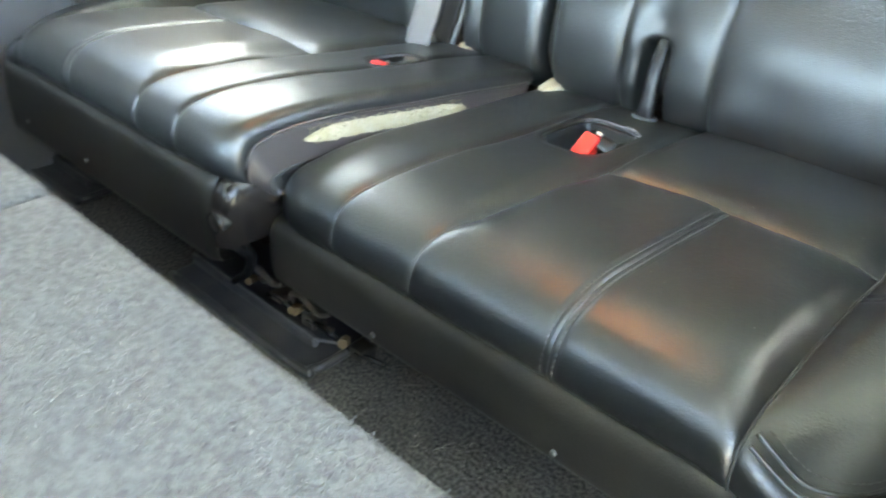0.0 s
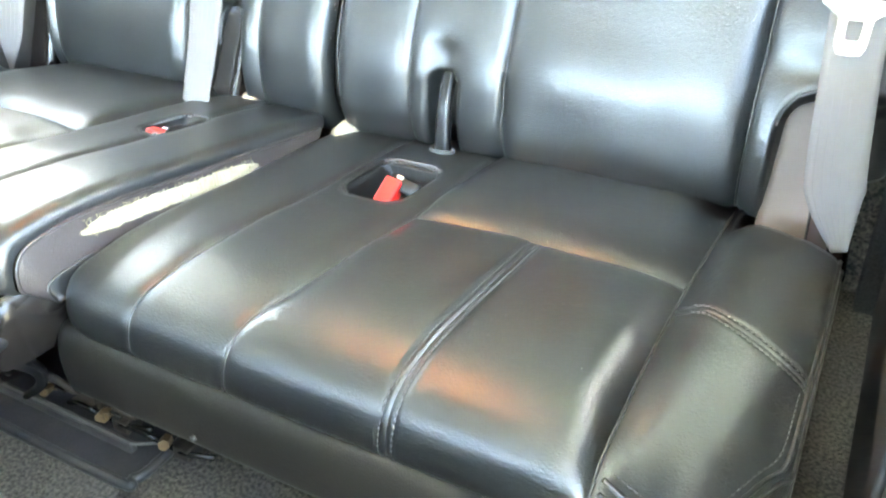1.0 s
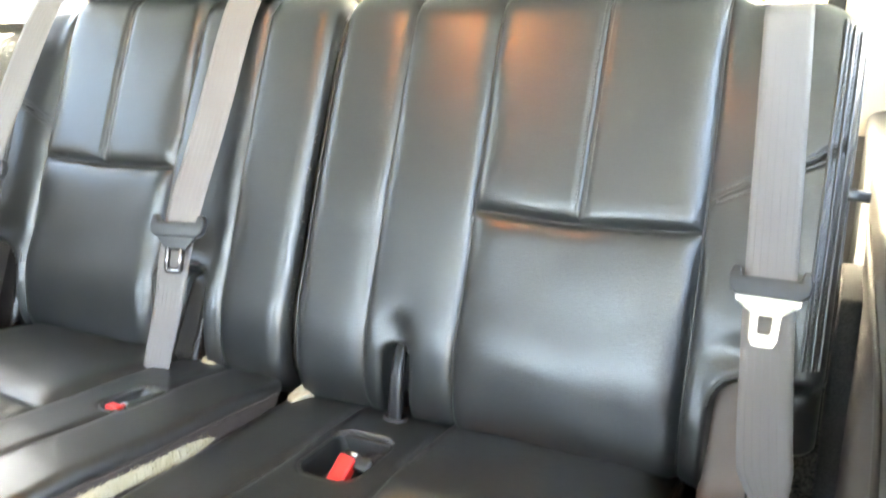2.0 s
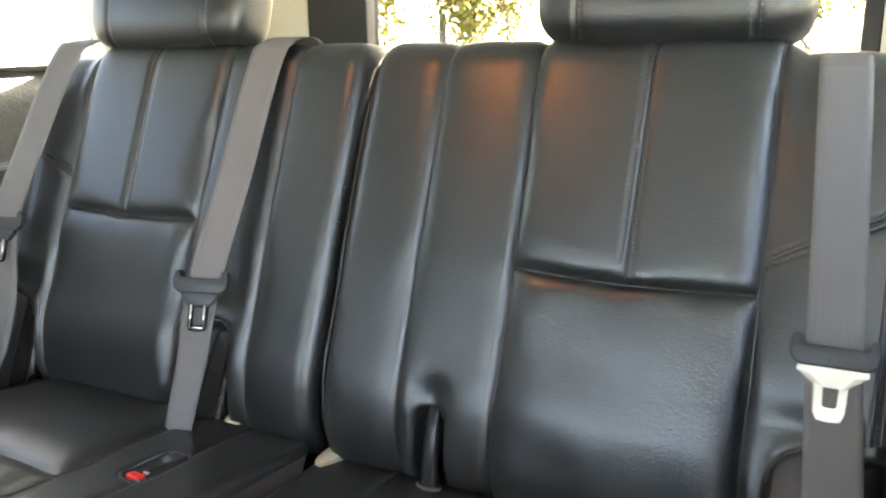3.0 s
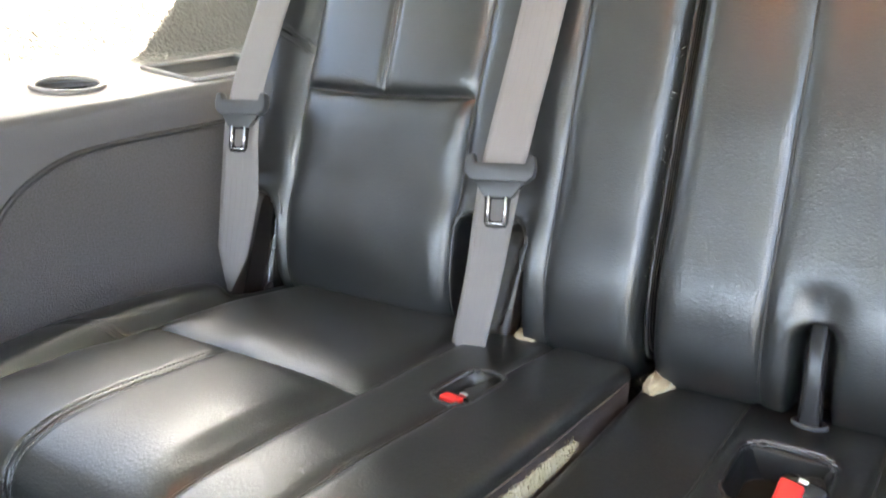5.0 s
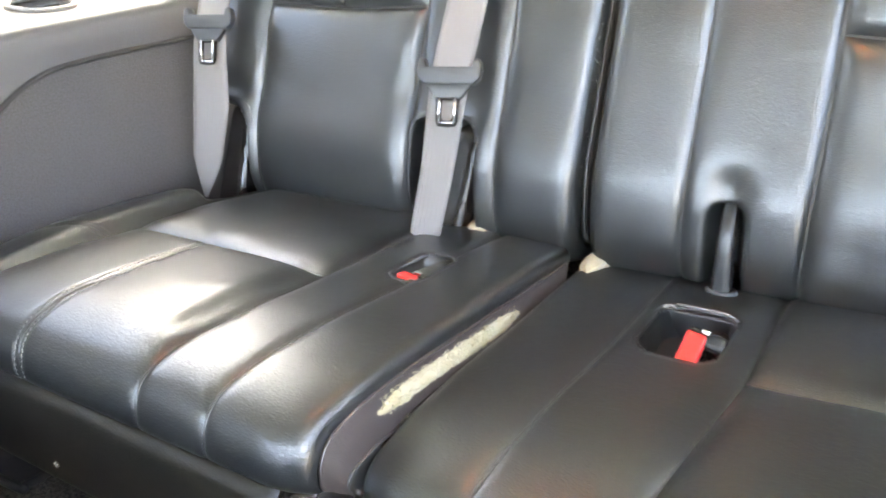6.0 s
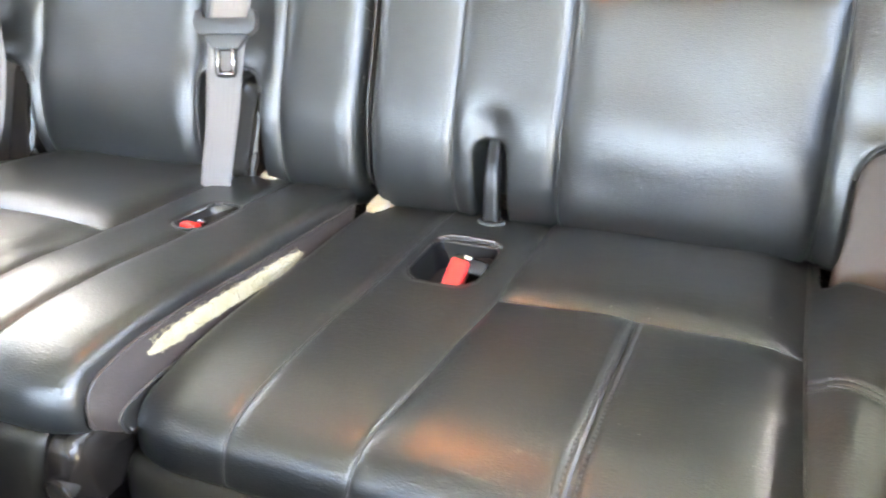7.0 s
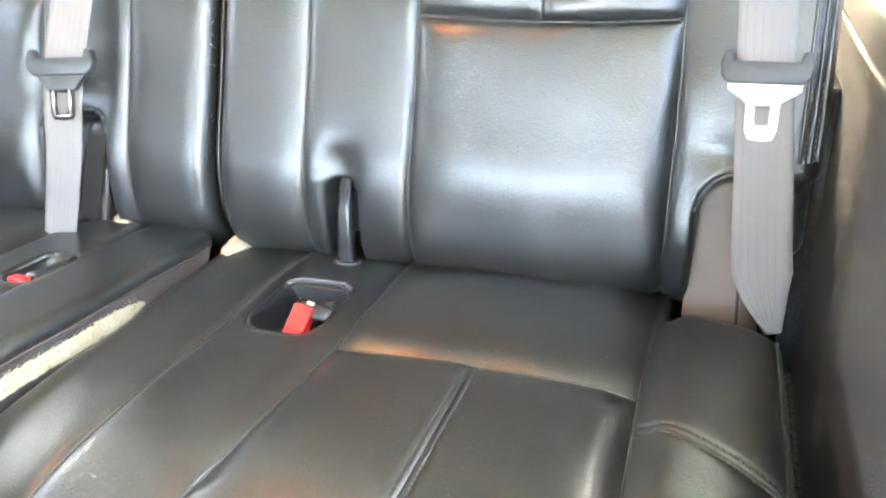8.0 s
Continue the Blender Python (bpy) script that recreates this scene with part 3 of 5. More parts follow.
def hollow_of(boxes, dimples=()):
    def hollow(u, y, z, key=None):
        deep = sum(d * math.exp(-((u - du) / ru) ** 2 - ((z - dz) / rz) ** 2) for du, dz, ru, rz, d in dimples)
        for axis, u0, u1, v0, v1, r, depth in boxes:
            v = y if axis == "y" else z
            deep = max(deep, depth * smoothstep(0.004, -0.009, rounded_box_distance(u, v, u0, u1, v0, v1, r)))
        return deep
    return hollow


def cushion_core(y, z):
    return clamp(y, 0.06, 0.50), 0.19


def back_core(y, z):
    zc = clamp(z, 0.34, 0.82)
    return 0.536 + (zc - 0.274) * 0.36 + 0.11, zc


CUSHION = [(0.038, 0.2205), (0.012, 0.2208), (0.004, 0.2260), (0.004, 0.2360), (0.0065, 0.2500), (0.013, 0.2640), (0.026, 0.2755), (0.045, 0.2825), (0.07, 0.2872), (0.10, 0.2897), (0.15, 0.2895),
           (0.20, 0.2875), (0.30, 0.2795), (0.40, 0.274), (0.50, 0.267), (0.58, 0.258)]
BACK = [(0.62, 0.245), (0.585, 0.25), (0.552, 0.268), (0.536, 0.305), (0.536, 0.35), (0.545, 0.40), (0.573, 0.47), (0.60, 0.54), (0.619, 0.59), (0.648, 0.66), (0.69, 0.76),
        (0.724, 0.838), (0.742, 0.866), (0.77, 0.879), (0.82, 0.874), (0.85, 0.85)]


def headrest(sx, parent_name, group):
    cx, cy, cz = X0 + sx * 0.455, 0.80, 0.962
    tilt = Matrix.Translation((cx, cy, cz)) @ Matrix.Rotation(radians(-14), 4, "X")
    ob = thing("headrest", (cx, cy, 0.88), "black leather headrest on top of the seat back", "headrest", group)

    def power(c, e):
        return math.copysign(abs(c) ** e, c)

    def fn(s, t):
        a, b = 2 * math.pi * s, math.pi * (t - 0.5)
        x = 0.186 * power(math.sin(b), 0.42)
        k = power(math.cos(b), 0.42)
        y, z = 0.066 * k * power(math.cos(a), 0.62), 0.092 * k * power(math.sin(a), 0.62)
        for g in (-0.118, 0.118):
            f = 1 - 0.045 * math.exp(-((x - g) / 0.005) ** 2)
            y, z = y * f, z * f
        return tuple(tilt @ Vector((x, y, z)))

    part("pad", flipped(grid(fn, 72, 150)), LEATHER, ob)
    for g in (-0.118, 0.118):
        for off in (-0.006, 0.006):
            line = []
            for k in range(61):
                a = math.pi * (0.55 + 0.9 * k / 60)
                line.append(tilt @ Vector((g + off, 0.0665 * power(math.cos(a), 0.62), 0.0925 * power(math.sin(a), 0.62))))
            part("stitching", stitches(line, 0.006, 0.003, 0.0009), THREAD, ob)
    for px in (-0.07, 0.07):
        part("post", rod([(cx + px, cy + 0.005, 0.93), (cx + px, cy - 0.005, 0.86)], 0.007, 10), CHROME, ob, "chrome post")
    return ob


def third_row_seat(sx, name_label, spec):
    """One half of the rear bench: cushion, shell, back with sewn panels."""
    seat = thing("third_row_seat", (X0 + sx * 0.39, 0.3, 0.0), name_label, "car seat", "halves of the rear bench")
    place = spec["place"]
    cp = Profile(CUSHION, cushion_core)
    L = cp.length

    def shape(u, y, z):
        k = clamp((u - 0.655) / 0.10, 0, 1.2) ** 2
        f = 1 - smoothstep(0.02, 0.14, y)
        inner = clamp((0.06 - u) / 0.05, 0, 1) ** 2
        sag = -0.004 * math.exp(-((u - 0.45) / 0.12) ** 2 - ((y - 0.18) / 0.14) ** 2)
        crown = (0.008 * smoothstep(0.616, 0.65, u) - 2.3 * max(0.0, u - 0.648) ** 2) * smoothstep(0.0, 0.10, y)
        nose = -0.42 * max(0.0, 0.36 - y) ** 2 * smoothstep(0.58, 0.68, u) * smoothstep(-0.02, 0.03, y)
        fall = -spec["fall"] * max(0.0, 0.118 - u) ** 2 * smoothstep(0.0, 0.06, y)
        valley = -0.007 * math.exp(-((u - 0.612) / 0.024) ** 2) * smoothstep(0.03, 0.10, y)
        valley -= 0.005 * math.exp(-((u - spec["s2"][0] - 0.02) / 0.020) ** 2) * smoothstep(0.05, 0.10, y) * smoothstep(0.33, 0.24, y)
        notch = -0.11 * smoothstep(0.462, 0.484, y) * smoothstep(0.626, 0.640, u)
        return 0.075 * k * f + 0.012 * inner * f, sag + crown + fall + nose + notch + valley
    ui = spec["inner"]
    pad = Pad(cp, ui, 0.752, spec["roll"], sx, X0, place, shape, hollow_of(spec["wells"]), spec["flare"])
    e = spec["roll"] * 0.5
    body = part("cushion", moved(box(X0 + sx * 0.05 if sx > 0 else X0 - 0.72, X0 + 0.72 if sx > 0 else X0 - 0.05, 0.05, 0.57, 0.15, 0.235, 0.02), place or Matrix()), VINYL, seat)
    part("under_frame", box(*sorted((X0 + sx * 0.075, X0 + sx * 0.70)), 0.22, 0.52, 0.02, 0.13, 0.01), BLACKPLASTIC, seat, "dark frame under the cushion")
    bx = cp.b_at(y=spec["cross"], lo=0.15)
    by = cp.b_at(y=0.33, lo=0.15)
    wall = 0.085
    s1a, s1b, s2a, s2b = spec["s1"][0], spec["s1"][1], spec["s2"][0], spec["s2"][1]

    def s1(b):
        return s1a + (s1b - s1a) * clamp(b / by, 0, 1)

    def s2(b):
        return s2a + (s2b - s2a) * clamp(b / bx, 0, 1)

    def mid(b):
        return 0.431 + 0.011 * clamp(b / bx, 0, 1)

    def so(b):
        return 0.618 - 0.006 * math.sin(b / L * math.pi)

    def cross(a):
        return bx + 0.006 * math.sin((a - 0.28) / 0.33 * math.pi)

    def bol(a):
        return cp.b_at(y=0.262, lo=0.15) - 0.06 * (a - 0.62) / 0.14
    NOSE = (0.065, 0.155)
    gi = pad.panel(ui - e, s1, 0, L, "lr", 0.0055, {"l": 0.009, "r": 0.006}, tuck=0.05, nose=NOSE)
    part("inner_panel", gi, LEATHER, body)
    part("well_panel", pad.panel(s1, s2, 0, L, "lr", 0.0055, 0.006, step=0.004, seed=4, tuck=0.05, nose=NOSE), LEATHER, body)
    part("seat_panel", pad.panel(s2, mid, 0, cross, "lRk", 0.014, {"l": 0.017, "k": 0.010}, lump=0.0015, seed=3 + sx, tuck=0.05, nose=NOSE), LEATHER, body)
    part("seat_panel", pad.panel(mid, so, 0, cross, "Lrk", 0.013, {"r": 0.027, "k": 0.010}, lump=0.0015, seed=6 + sx, tuck=0.05, nose=NOSE), LEATHER, body)
    part("rear_panel", pad.panel(s2, so, cross, L, "lrf", 0.014, {"l": 0.012, "r": 0.022, "f": 0.018}, lump=0.002, seed=9 + sx), LEATHER, body)
    part("bolster_panel", pad.panel(so, 0.752 + 0.018, 0, bol, "lK", 0.012, 0.016, seed=7, tuck=0.07, nose=NOSE), LEATHER, body)
    part("bolster_panel", pad.panel(so, 0.752 + 0.018, bol, L, "lF", 0.012, 0.016, seed=8), LEATHER, body)
    if sx < 0:
        part("side_boxing", pad.panel(ui - e - 0.047, ui - e, 0, L, "lr", 0.004, 0.006, step=0.004), WORNSIDE, body, "worn brown-grey leather side")
        part("lower_boxing", pad.panel(ui - e - wall, ui - e - 0.047, 0, L, "", 0.0), LEATHER, body)
        part("seam_cord", rod(pad.line([(ui - e - 0.047, 0.01), (ui - e - 0.047, L * 0.3), (ui - e - 0.047, L * 0.6), (ui - e - 0.047, L - 0.01)], 0.001, 120), 0.0018, 6), PIPING, body)
    else:
        part("side_boxing", pad.panel(ui - e - wall, ui - e, 0, L, "", 0.0), LEATHER, body)
    part("side_boxing", pad.panel(0.752 + 0.018, 0.752 + 0.018 + wall, 0, L, "", 0.0), SIDECLOTH, body, "brownish black cloth side")
    for a, rad, mat in ((ui - e - 0.001, 0.0022 if sx < 0 else 0.0032, WORNSIDE if sx < 0 else PIPING), (0.752 + 0.019, 0.0032, PIPING)):
        part("piping", rod(pad.line([(a, 0.01), (a, L * 0.3), (a, L * 0.6), (a, L - 0.01)], 0.001, 120), rad, 7), mat, body)
    for fn in (s1, s2, so):
        part("seam_cord", rod([pad.point(fn(b), b, 0.0012 + NOSE_PUFF * 0.58 * (1 - smoothstep(*NOSE, b)) * smoothstep(0, 0.05, b)) for b in np.linspace(0.012, L - 0.01, 150)], 0.0015, 6), PIPING, body)
    part("seam_cord", rod([pad.point(a, cross(a), 0.001) for a in np.linspace(s2(bx) + 0.003, so(bx) - 0.003, 60)], 0.0015, 6), PIPING, body)
    # double rows of thread at the sewn lines
    def low(b, puff, tuck=0.05):
        """Height of the padding over the nose."""
        f = smoothstep(*NOSE, b)
        return (puff * f + (NOSE_PUFF - 0.0015) * (1 - f)) * smoothstep(0, tuck, b)
    for a in (-0.007, 0.007):
        part("stitching", stitches([pad.point(mid(b) + a, b, low(b, 0.0118) + 0.0007) for b in np.linspace(0.030, bx - 0.012, 160)], 0.0048, 0.0016, 0.0010), THREAD, body)
    for off in (-0.007, 0.007):
        part("stitching", stitches(pad.line([(0.63, bol(0.63) + off), (0.69, bol(0.69) + off), (0.765, bol(0.765) + off)], 0.0098, 60), 0.0050, 0.0014, 0.0010), PIPING, body)
    # sewn double welt round the outer front corner
    for off, rad in ((0.0, 0.0024), (0.011, 0.0024)):
        round_edge = spline([(0.622, 0.082 + off, 0), (0.67, 0.083 + off, 0), (0.712 - off * 0.3, 0.090 + off, 0), (0.744 - off, 0.122 + off * 0.5, 0), (0.757 - off, 0.165, 0), (0.760 - off, 0.3, 0), (0.760 - off, L - 0.02, 0)], 150)
        part("welt", rod([pad.point(p.x, p.y, low(p.y, 0.012, 0.07) + 0.0010) for p in round_edge], rad, 7), LEATHER, body)
    inner_edge = spline([(0.628, 0.101, 0), (0.67, 0.102, 0), (0.706, 0.109, 0), (0.727, 0.137, 0), (0.740, 0.175, 0), (0.742, 0.26, 0)], 90)
    part("stitching", stitches([pad.point(p.x, p.y, low(p.y, 0.012, 0.07) + 0.0012) for p in inner_edge], 0.0050, 0.0014, 0.0009), THREAD, body)

    # vinyl shell below the cushion's front
    zb = spec["shell_drop"]
    SHELL = [(0.04, 0.128 - zb), (0.010, 0.129 - zb), (-0.007, 0.135 - zb), (-0.0115, 0.150 - zb * 0.8), (-0.0125, 0.180 - zb * 0.4), (-0.0095, 0.200), (-0.002, 0.2135), (0.010, 0.2192), (0.03, 0.2195)]
    sp = Profile(SHELL, lambda y, z: (0.12, clamp(z, 0.15 - zb, 0.2)))
    spad = Pad(sp, spec["shell_from"], 0.748, 0.02, sx, X0, place, lambda u, y, z: (0.075 * clamp((u - 0.655) / 0.10, 0, 1.2) ** 2, 0))
    part("front_shell", spad.panel(spec["shell_from"], 0.80, 0, sp.length, "", 0.0, lump=0.0), VINYL, seat, "black vinyl shell under the cushion")
    part("shell_lip", rod(spad.line([(spec["shell_from"] + 0.02, 0.02), (0.4, 0.02), (0.76, 0.02)], 0.002, 60), 0.0035, 6), VINYL, seat)
    for u in spec["screws"]:
        p = Vector(spad.point(u, sp.b_at(z=0.152 - zb * 0.6), 0.001))
        part("screw", rod([p, p + Vector((0, -0.003, 0))], 0.0036, 12), GREYPLASTIC, seat, "small bright screw head")

    # back
    bp = Profile(BACK, back_core, 400)
    LB = bp.length

    def bshape(u, y, z):
        k = clamp((u - 0.70) / 0.07, 0, 1.1) ** 2 + 0.45 * clamp((0.05 - u) / 0.05, 0, 1) ** 2
        side = 0.012 * smoothstep(0.62, 0.70, u) * (1 - smoothstep(0.80, 0.86, z))
        return -side, (-0.03 * k - 0.020 * smoothstep(0.605, 0.64, u)) * smoothstep(0.72, 0.87, z)
    bo_edge = spec["outer"]
    bpad = Pad(bp, 0.008, bo_edge, 0.03, sx, X0, None, bshape, hollow_of(spec["arches"], spec["dimples"]))
    bpad.soft = hollow_of([], spec["dimples"])
    back = part("backrest", box(*sorted((X0 + sx * 0.03, X0 + sx * 0.745)), 0.70, 0.78, 0.30, 0.80, 0.03), VINYL, seat)
    me = back.data
    for v in me.vertices:
        v.co.y += (v.co.z / U - 0.55) * 0.36 * U
    zx = bp.b_at(z=spec["split"])
    top = bp.b_at(z=0.872)

    def bs(b):
        return 0.14

    def bi(b):
        return 0.288 + 0.004 * math.sin(b / LB * 5)

    def bo(b):
        return 0.612 + 0.004 * math.sin(b / LB * 5)

    def bx2(a):
        return zx - 0.006 * math.sin((a - 0.288) / 0.324 * math.pi)

    def bb(a):
        return bp.b_at(z=spec["shoulder"] + 0.07 * clamp((a - 0.615) / 0.14, -0.1, 1.2))
    part("inner_panel", bpad.panel(0.008 - 0.017, bs, 0, LB, "r", 0.010, 0.012), LEATHER, back)
    part("belt_panel", bpad.panel(bs, bi, 0, LB, "lr", 0.010, 0.009, step=0.004), LEATHER, back)
    part("lower_panel", bpad.panel(bi, bo, 0, bx2, "lrk", 0.018, {"l": 0.014, "r": 0.014, "k": 0.009}, lump=0.003, seed=2 + sx), LEATHER, back)
    part("upper_panel", bpad.panel(bi, 0.45, bx2, LB, "lRf", 0.016, {"l": 0.011, "f": 0.009}, seed=3), LEATHER, back)
    part("upper_panel", bpad.panel(0.45, bo, bx2, LB, "Lrf", 0.016, {"r": 0.011, "f": 0.009}, seed=5), LEATHER, back)
    part("bolster_panel", bpad.panel(bo, bo_edge + 0.017, 0, bb, "lK", 0.012, 0.013, step=0.0045, seed=6), LEATHER, back)
    part("bolster_panel", bpad.panel(bo, bo_edge + 0.017, bb, LB, "lF", 0.012, 0.013, seed=9), LEATHER, back)
    for a0, a1 in ((0.008 - 0.017 - 0.10, 0.008 - 0.017), (bo_edge + 0.017, bo_edge + 0.017 + 0.10)):
        part("side_boxing", bpad.panel(a0, a1, 0, LB, "", 0.0), SIDECLOTH, back, "brownish black cloth side")
    for a in (0.008 - 0.018, bo_edge + 0.018):
        part("piping", rod(bpad.line([(a, 0.02), (a, LB * 0.33), (a, LB * 0.66), (a, LB - 0.01)], 0.001, 160), 0.0032, 7), PIPING, back)
    for fn in (bs, bi, bo):
        part("seam_cord", rod([bpad.point(fn(b), b, 0.0012) for b in np.linspace(0.06, LB - 0.03, 120)], 0.0015, 6), PIPING, back)
    part("seam_cord", rod([bpad.point(a, bx2(a), 0.001) for a in np.linspace(bi(zx) + 0.003, bo(zx) - 0.003, 60)], 0.0015, 6), PIPING, back)
    for a in (0.45 - 0.007, 0.45 + 0.007):
        part("stitching", stitches(bpad.line([(a, zx + 0.02), (a, (zx + top) / 2), (a, top + 0.02)], 0.0140, 160), 0.0050, 0.0014, 0.0011), THREAD, back)
    for a in (bo_edge - 0.026, bo_edge - 0.015, bo_edge - 0.004):
        part("welt", rod(bpad.line([(a, bp.b_at(z=0.445)), (a, zx), (a, top)], 0.0122, 160), 0.0026, 7), LEATHER, back)
    for a in (bo_edge - 0.0205, bo_edge - 0.0095):
        part("stitching", stitches(bpad.line([(a, bp.b_at(z=0.445)), (a, zx), (a, top)], 0.0130, 200), 0.0052, 0.0022, 0.0011), THREAD, back)
    if sx < 0:
        for k in (1, 2, 3):
            a = 0.008 - 0.018 - 0.011 * k
            part("welt", rod(bpad.line([(a, 0.05), (a, LB * 0.33), (a, LB * 0.66), (a, LB - 0.02)], 0.001, 140), 0.0024, 7), SIDECLOTH, back)
    else:
        a = bo_edge + 0.05
        part("loose_stitching", stitches(bpad.line([(a, bp.b_at(z=0.36)), (a + 0.006, zx), (a, bp.b_at(z=0.70))], 0.001, 120), 0.011, 0.009, 0.0012), THREAD, back, "loose pale stitches")
    for off in (-0.008, 0.008):
        part("stitching", stitches(bpad.line([(a, bb(a) + off) for a in (0.63, 0.69, 0.75)], 0.0112, 60), 0.0050, 0.0014, 0.0011), THREAD, back)
    return seat, pad, bpad, cp, bp


TILTED = Matrix.Translation((0, -0.048, 0.028)) @ Matrix.Translation((0, 0.55, 0.27)) @ Matrix.Rotation(radians(-3.6), 4, "X") @ Matrix.Translation((0, -0.55, -0.27))
RIGHT = dict(split=0.584, shoulder=0.622, fall=0.3, shell_from=-0.012, place=None, outer=0.775, inner=0.001, roll=0.014, flare=0.0, cross=0.313, s1=(0.114, 0.131), s2=(0.240, 0.281), wells=[("y", 0.152, 0.243, 0.325, 0.455, 0.03, 0.055)], shell_drop=0.0, screws=(0.198, 0.458),
             arches=[("z", 0.174, 0.218, 0.10, 0.386, 0.020, 0.045), ("z", 0.648, 0.95, 0.10, 0.425, 0.045, 0.075)],
             dimples=[(0.196, 0.402, 0.026, 0.026, 0.011), (0.196, 0.345, 0.034, 0.05, 0.006), (0.70, 0.448, 0.055, 0.022, 0.012), (0.640, 0.39, 0.016, 0.030, 0.004)])
LEFT = dict(split=0.603, shoulder=0.658, fall=0.3, shell_from=0.042, place=TILTED, outer=0.722, inner=0.010, roll=0.016, flare=0.22, cross=0.296, s1=(0.131, 0.124), s2=(0.230, 0.226), wells=[("y", 0.112, 0.158, 0.335, 0.435, 0.019, 0.04)], shell_drop=0.035, screws=(0.38, 0.59),
            arches=[("z", 0.175, 0.288, 0.10, 0.448, 0.03, 0.075), ("z", 0.634, 0.95, 0.10, 0.440, 0.060, 0.075)],
            dimples=[(0.69, 0.465, 0.05, 0.022, 0.010), (0.232, 0.470, 0.05, 0.022, 0.010)])
seat_r, pad_r, bpad_r, cprof, bprof = third_row_seat(1, "black leather rear seat half, cushion lower, lightly worn", RIGHT)
seat_l, pad_l, bpad_l, _, _ = third_row_seat(-1, "black leather rear seat half with worn cushion edge showing foam", LEFT)
headrest(1, "", "headrests of the rear bench")
headrest(-1, "", "headrests of the rear bench")


# lips round the buckle wells and belt openings
def lip(pad, prof, seat, axis, u0, u1, v0, v1, r, h, radius, arc=None, mat=None):
    pts = []
    for k in range(97):
        a = 2 * math.pi * k / 96
        c, s = math.cos(a), math.sin(a)
        m = max(abs(c) / 1.0, abs(s) / 1.0)
        cu, cv = (u0 + u1) / 2, (v0 + v1) / 2
        hu, hv = (u1 - u0) / 2 - r, (v1 - v0) / 2 - r
        u, v = cu + clamp(c / m * 9, -1, 1) * hu * 0 + (hu if c > 0 else -hu) + r * c, cv + (hv if s > 0 else -hv) + r * s
        if arc and not arc(u, v):
            continue
        b = prof.b_at(y=v, lo=0.15) if axis == "y" else prof.b_at(z=v, lo=0.03)
        pts.append((u, b))
    hollow, pad.hollow = pad.hollow, pad.soft
    line = [pad.point(u, b, h) for u, b in pts]
    pad.hollow = hollow
    return part("lip", rod(line, radius, 7, caps=False), mat or PIPING, seat)


lip(pad_r, cprof, seat_r, "y", 0.150, 0.246, 0.322, 0.458, 0.036, 0.002, 0.0024, mat=LEATHER)
lip(pad_r, cprof, seat_r, "y", 0.150, 0.246, 0.322, 0.458, 0.030, 0.0055, 0.0018, arc=lambda u, v: v > 0.440, mat=GREYPLASTIC)
lip(pad_l, cprof, seat_l, "y", 0.110, 0.160, 0.332, 0.438, 0.02, 0.004, 0.0022, mat=LEATHER)
lip(bpad_r, bprof, seat_r, "z", 0.166, 0.226, 0.20, 0.394, 0.028, 0.004, 0.0026, mat=LEATHER, arc=lambda u, v: v > 0.275)
lip(bpad_r, bprof, seat_r, "z", 0.646, 0.96, 0.10, 0.428, 0.045, 0.008, 0.0026, arc=lambda u, v: v > 0.26 and u < 0.78)
lip(bpad_l, bprof, seat_l, "z", 0.173, 0.290, 0.10, 0.450, 0.03, 0.006, 0.0024, arc=lambda u, v: v > 0.26)
lip(bpad_l, bprof, seat_l, "z", 0.626, 0.96, 0.10, 0.450, 0.045, 0.008, 0.0026, arc=lambda u, v: v > 0.26 and u < 0.78)

part("release_strap", ribbon(spline([(0.786, 0.668, 0.640), (0.800, 0.655, 0.645), (0.818, 0.652, 0.643), (0.834, 0.662, 0.639)], 20), [0.015] * 20, (0, -1, 0.3), 0.006), LEATHER, seat_r, "short leather pull strap")
_r = random.Random(9)
tagged(part("lint", join(*[rod([(0.028 + _r.uniform(-0.004, 0.004), 0.52 + 0.36 * (z - 0.30), z), (0.028 + _r.uniform(-0.007, 0.007), 0.518 + 0.36 * (z - 0.30), z + _r.uniform(0.001, 0.005))], [0.0008, 0.0004], 4)
                    for z in [0.40 + 0.30 * _r.random() for _ in range(16)]]), LINT, seat_l, "pale specks of lint"), kind="stuff")

# worn edge: foam shows through the side of the raised cushion
def foam_strip(a_top, a_low, y0, y1, h, lump):
    b0, b1 = cprof.b_at(y=y0, lo=0.15), cprof.b_at(y=y1, lo=0.15)

    def width(b):
        t = clamp((b - b0) / (b1 - b0), 0, 1)
        return min(1.0, 6 * t, 6 * (1 - t)) ** 0.5

    def fn(s, t):
        b = b0 + (b1 - b0) * t
        w = width(b)
        mid = (a_top + a_low) / 2
        a = mid + (a_low - a_top) * (s - 0.5) * w * (1 + 0.25 * noise.noise(Vector((t * 30, 0, s))))
        e = math.sin(math.pi * s) ** 0.5 * min(1, w)
        return pad_l.point(a, b, 0.0015 + h * e + lump * e * noise.noise(Vector((t * 95, s * 3, 3))) + 0.0012 * e * math.sin(t * 340 + 5 * noise.noise(Vector((t * 40, s * 2, 7)))))
    return grid(fn, 14, 420)


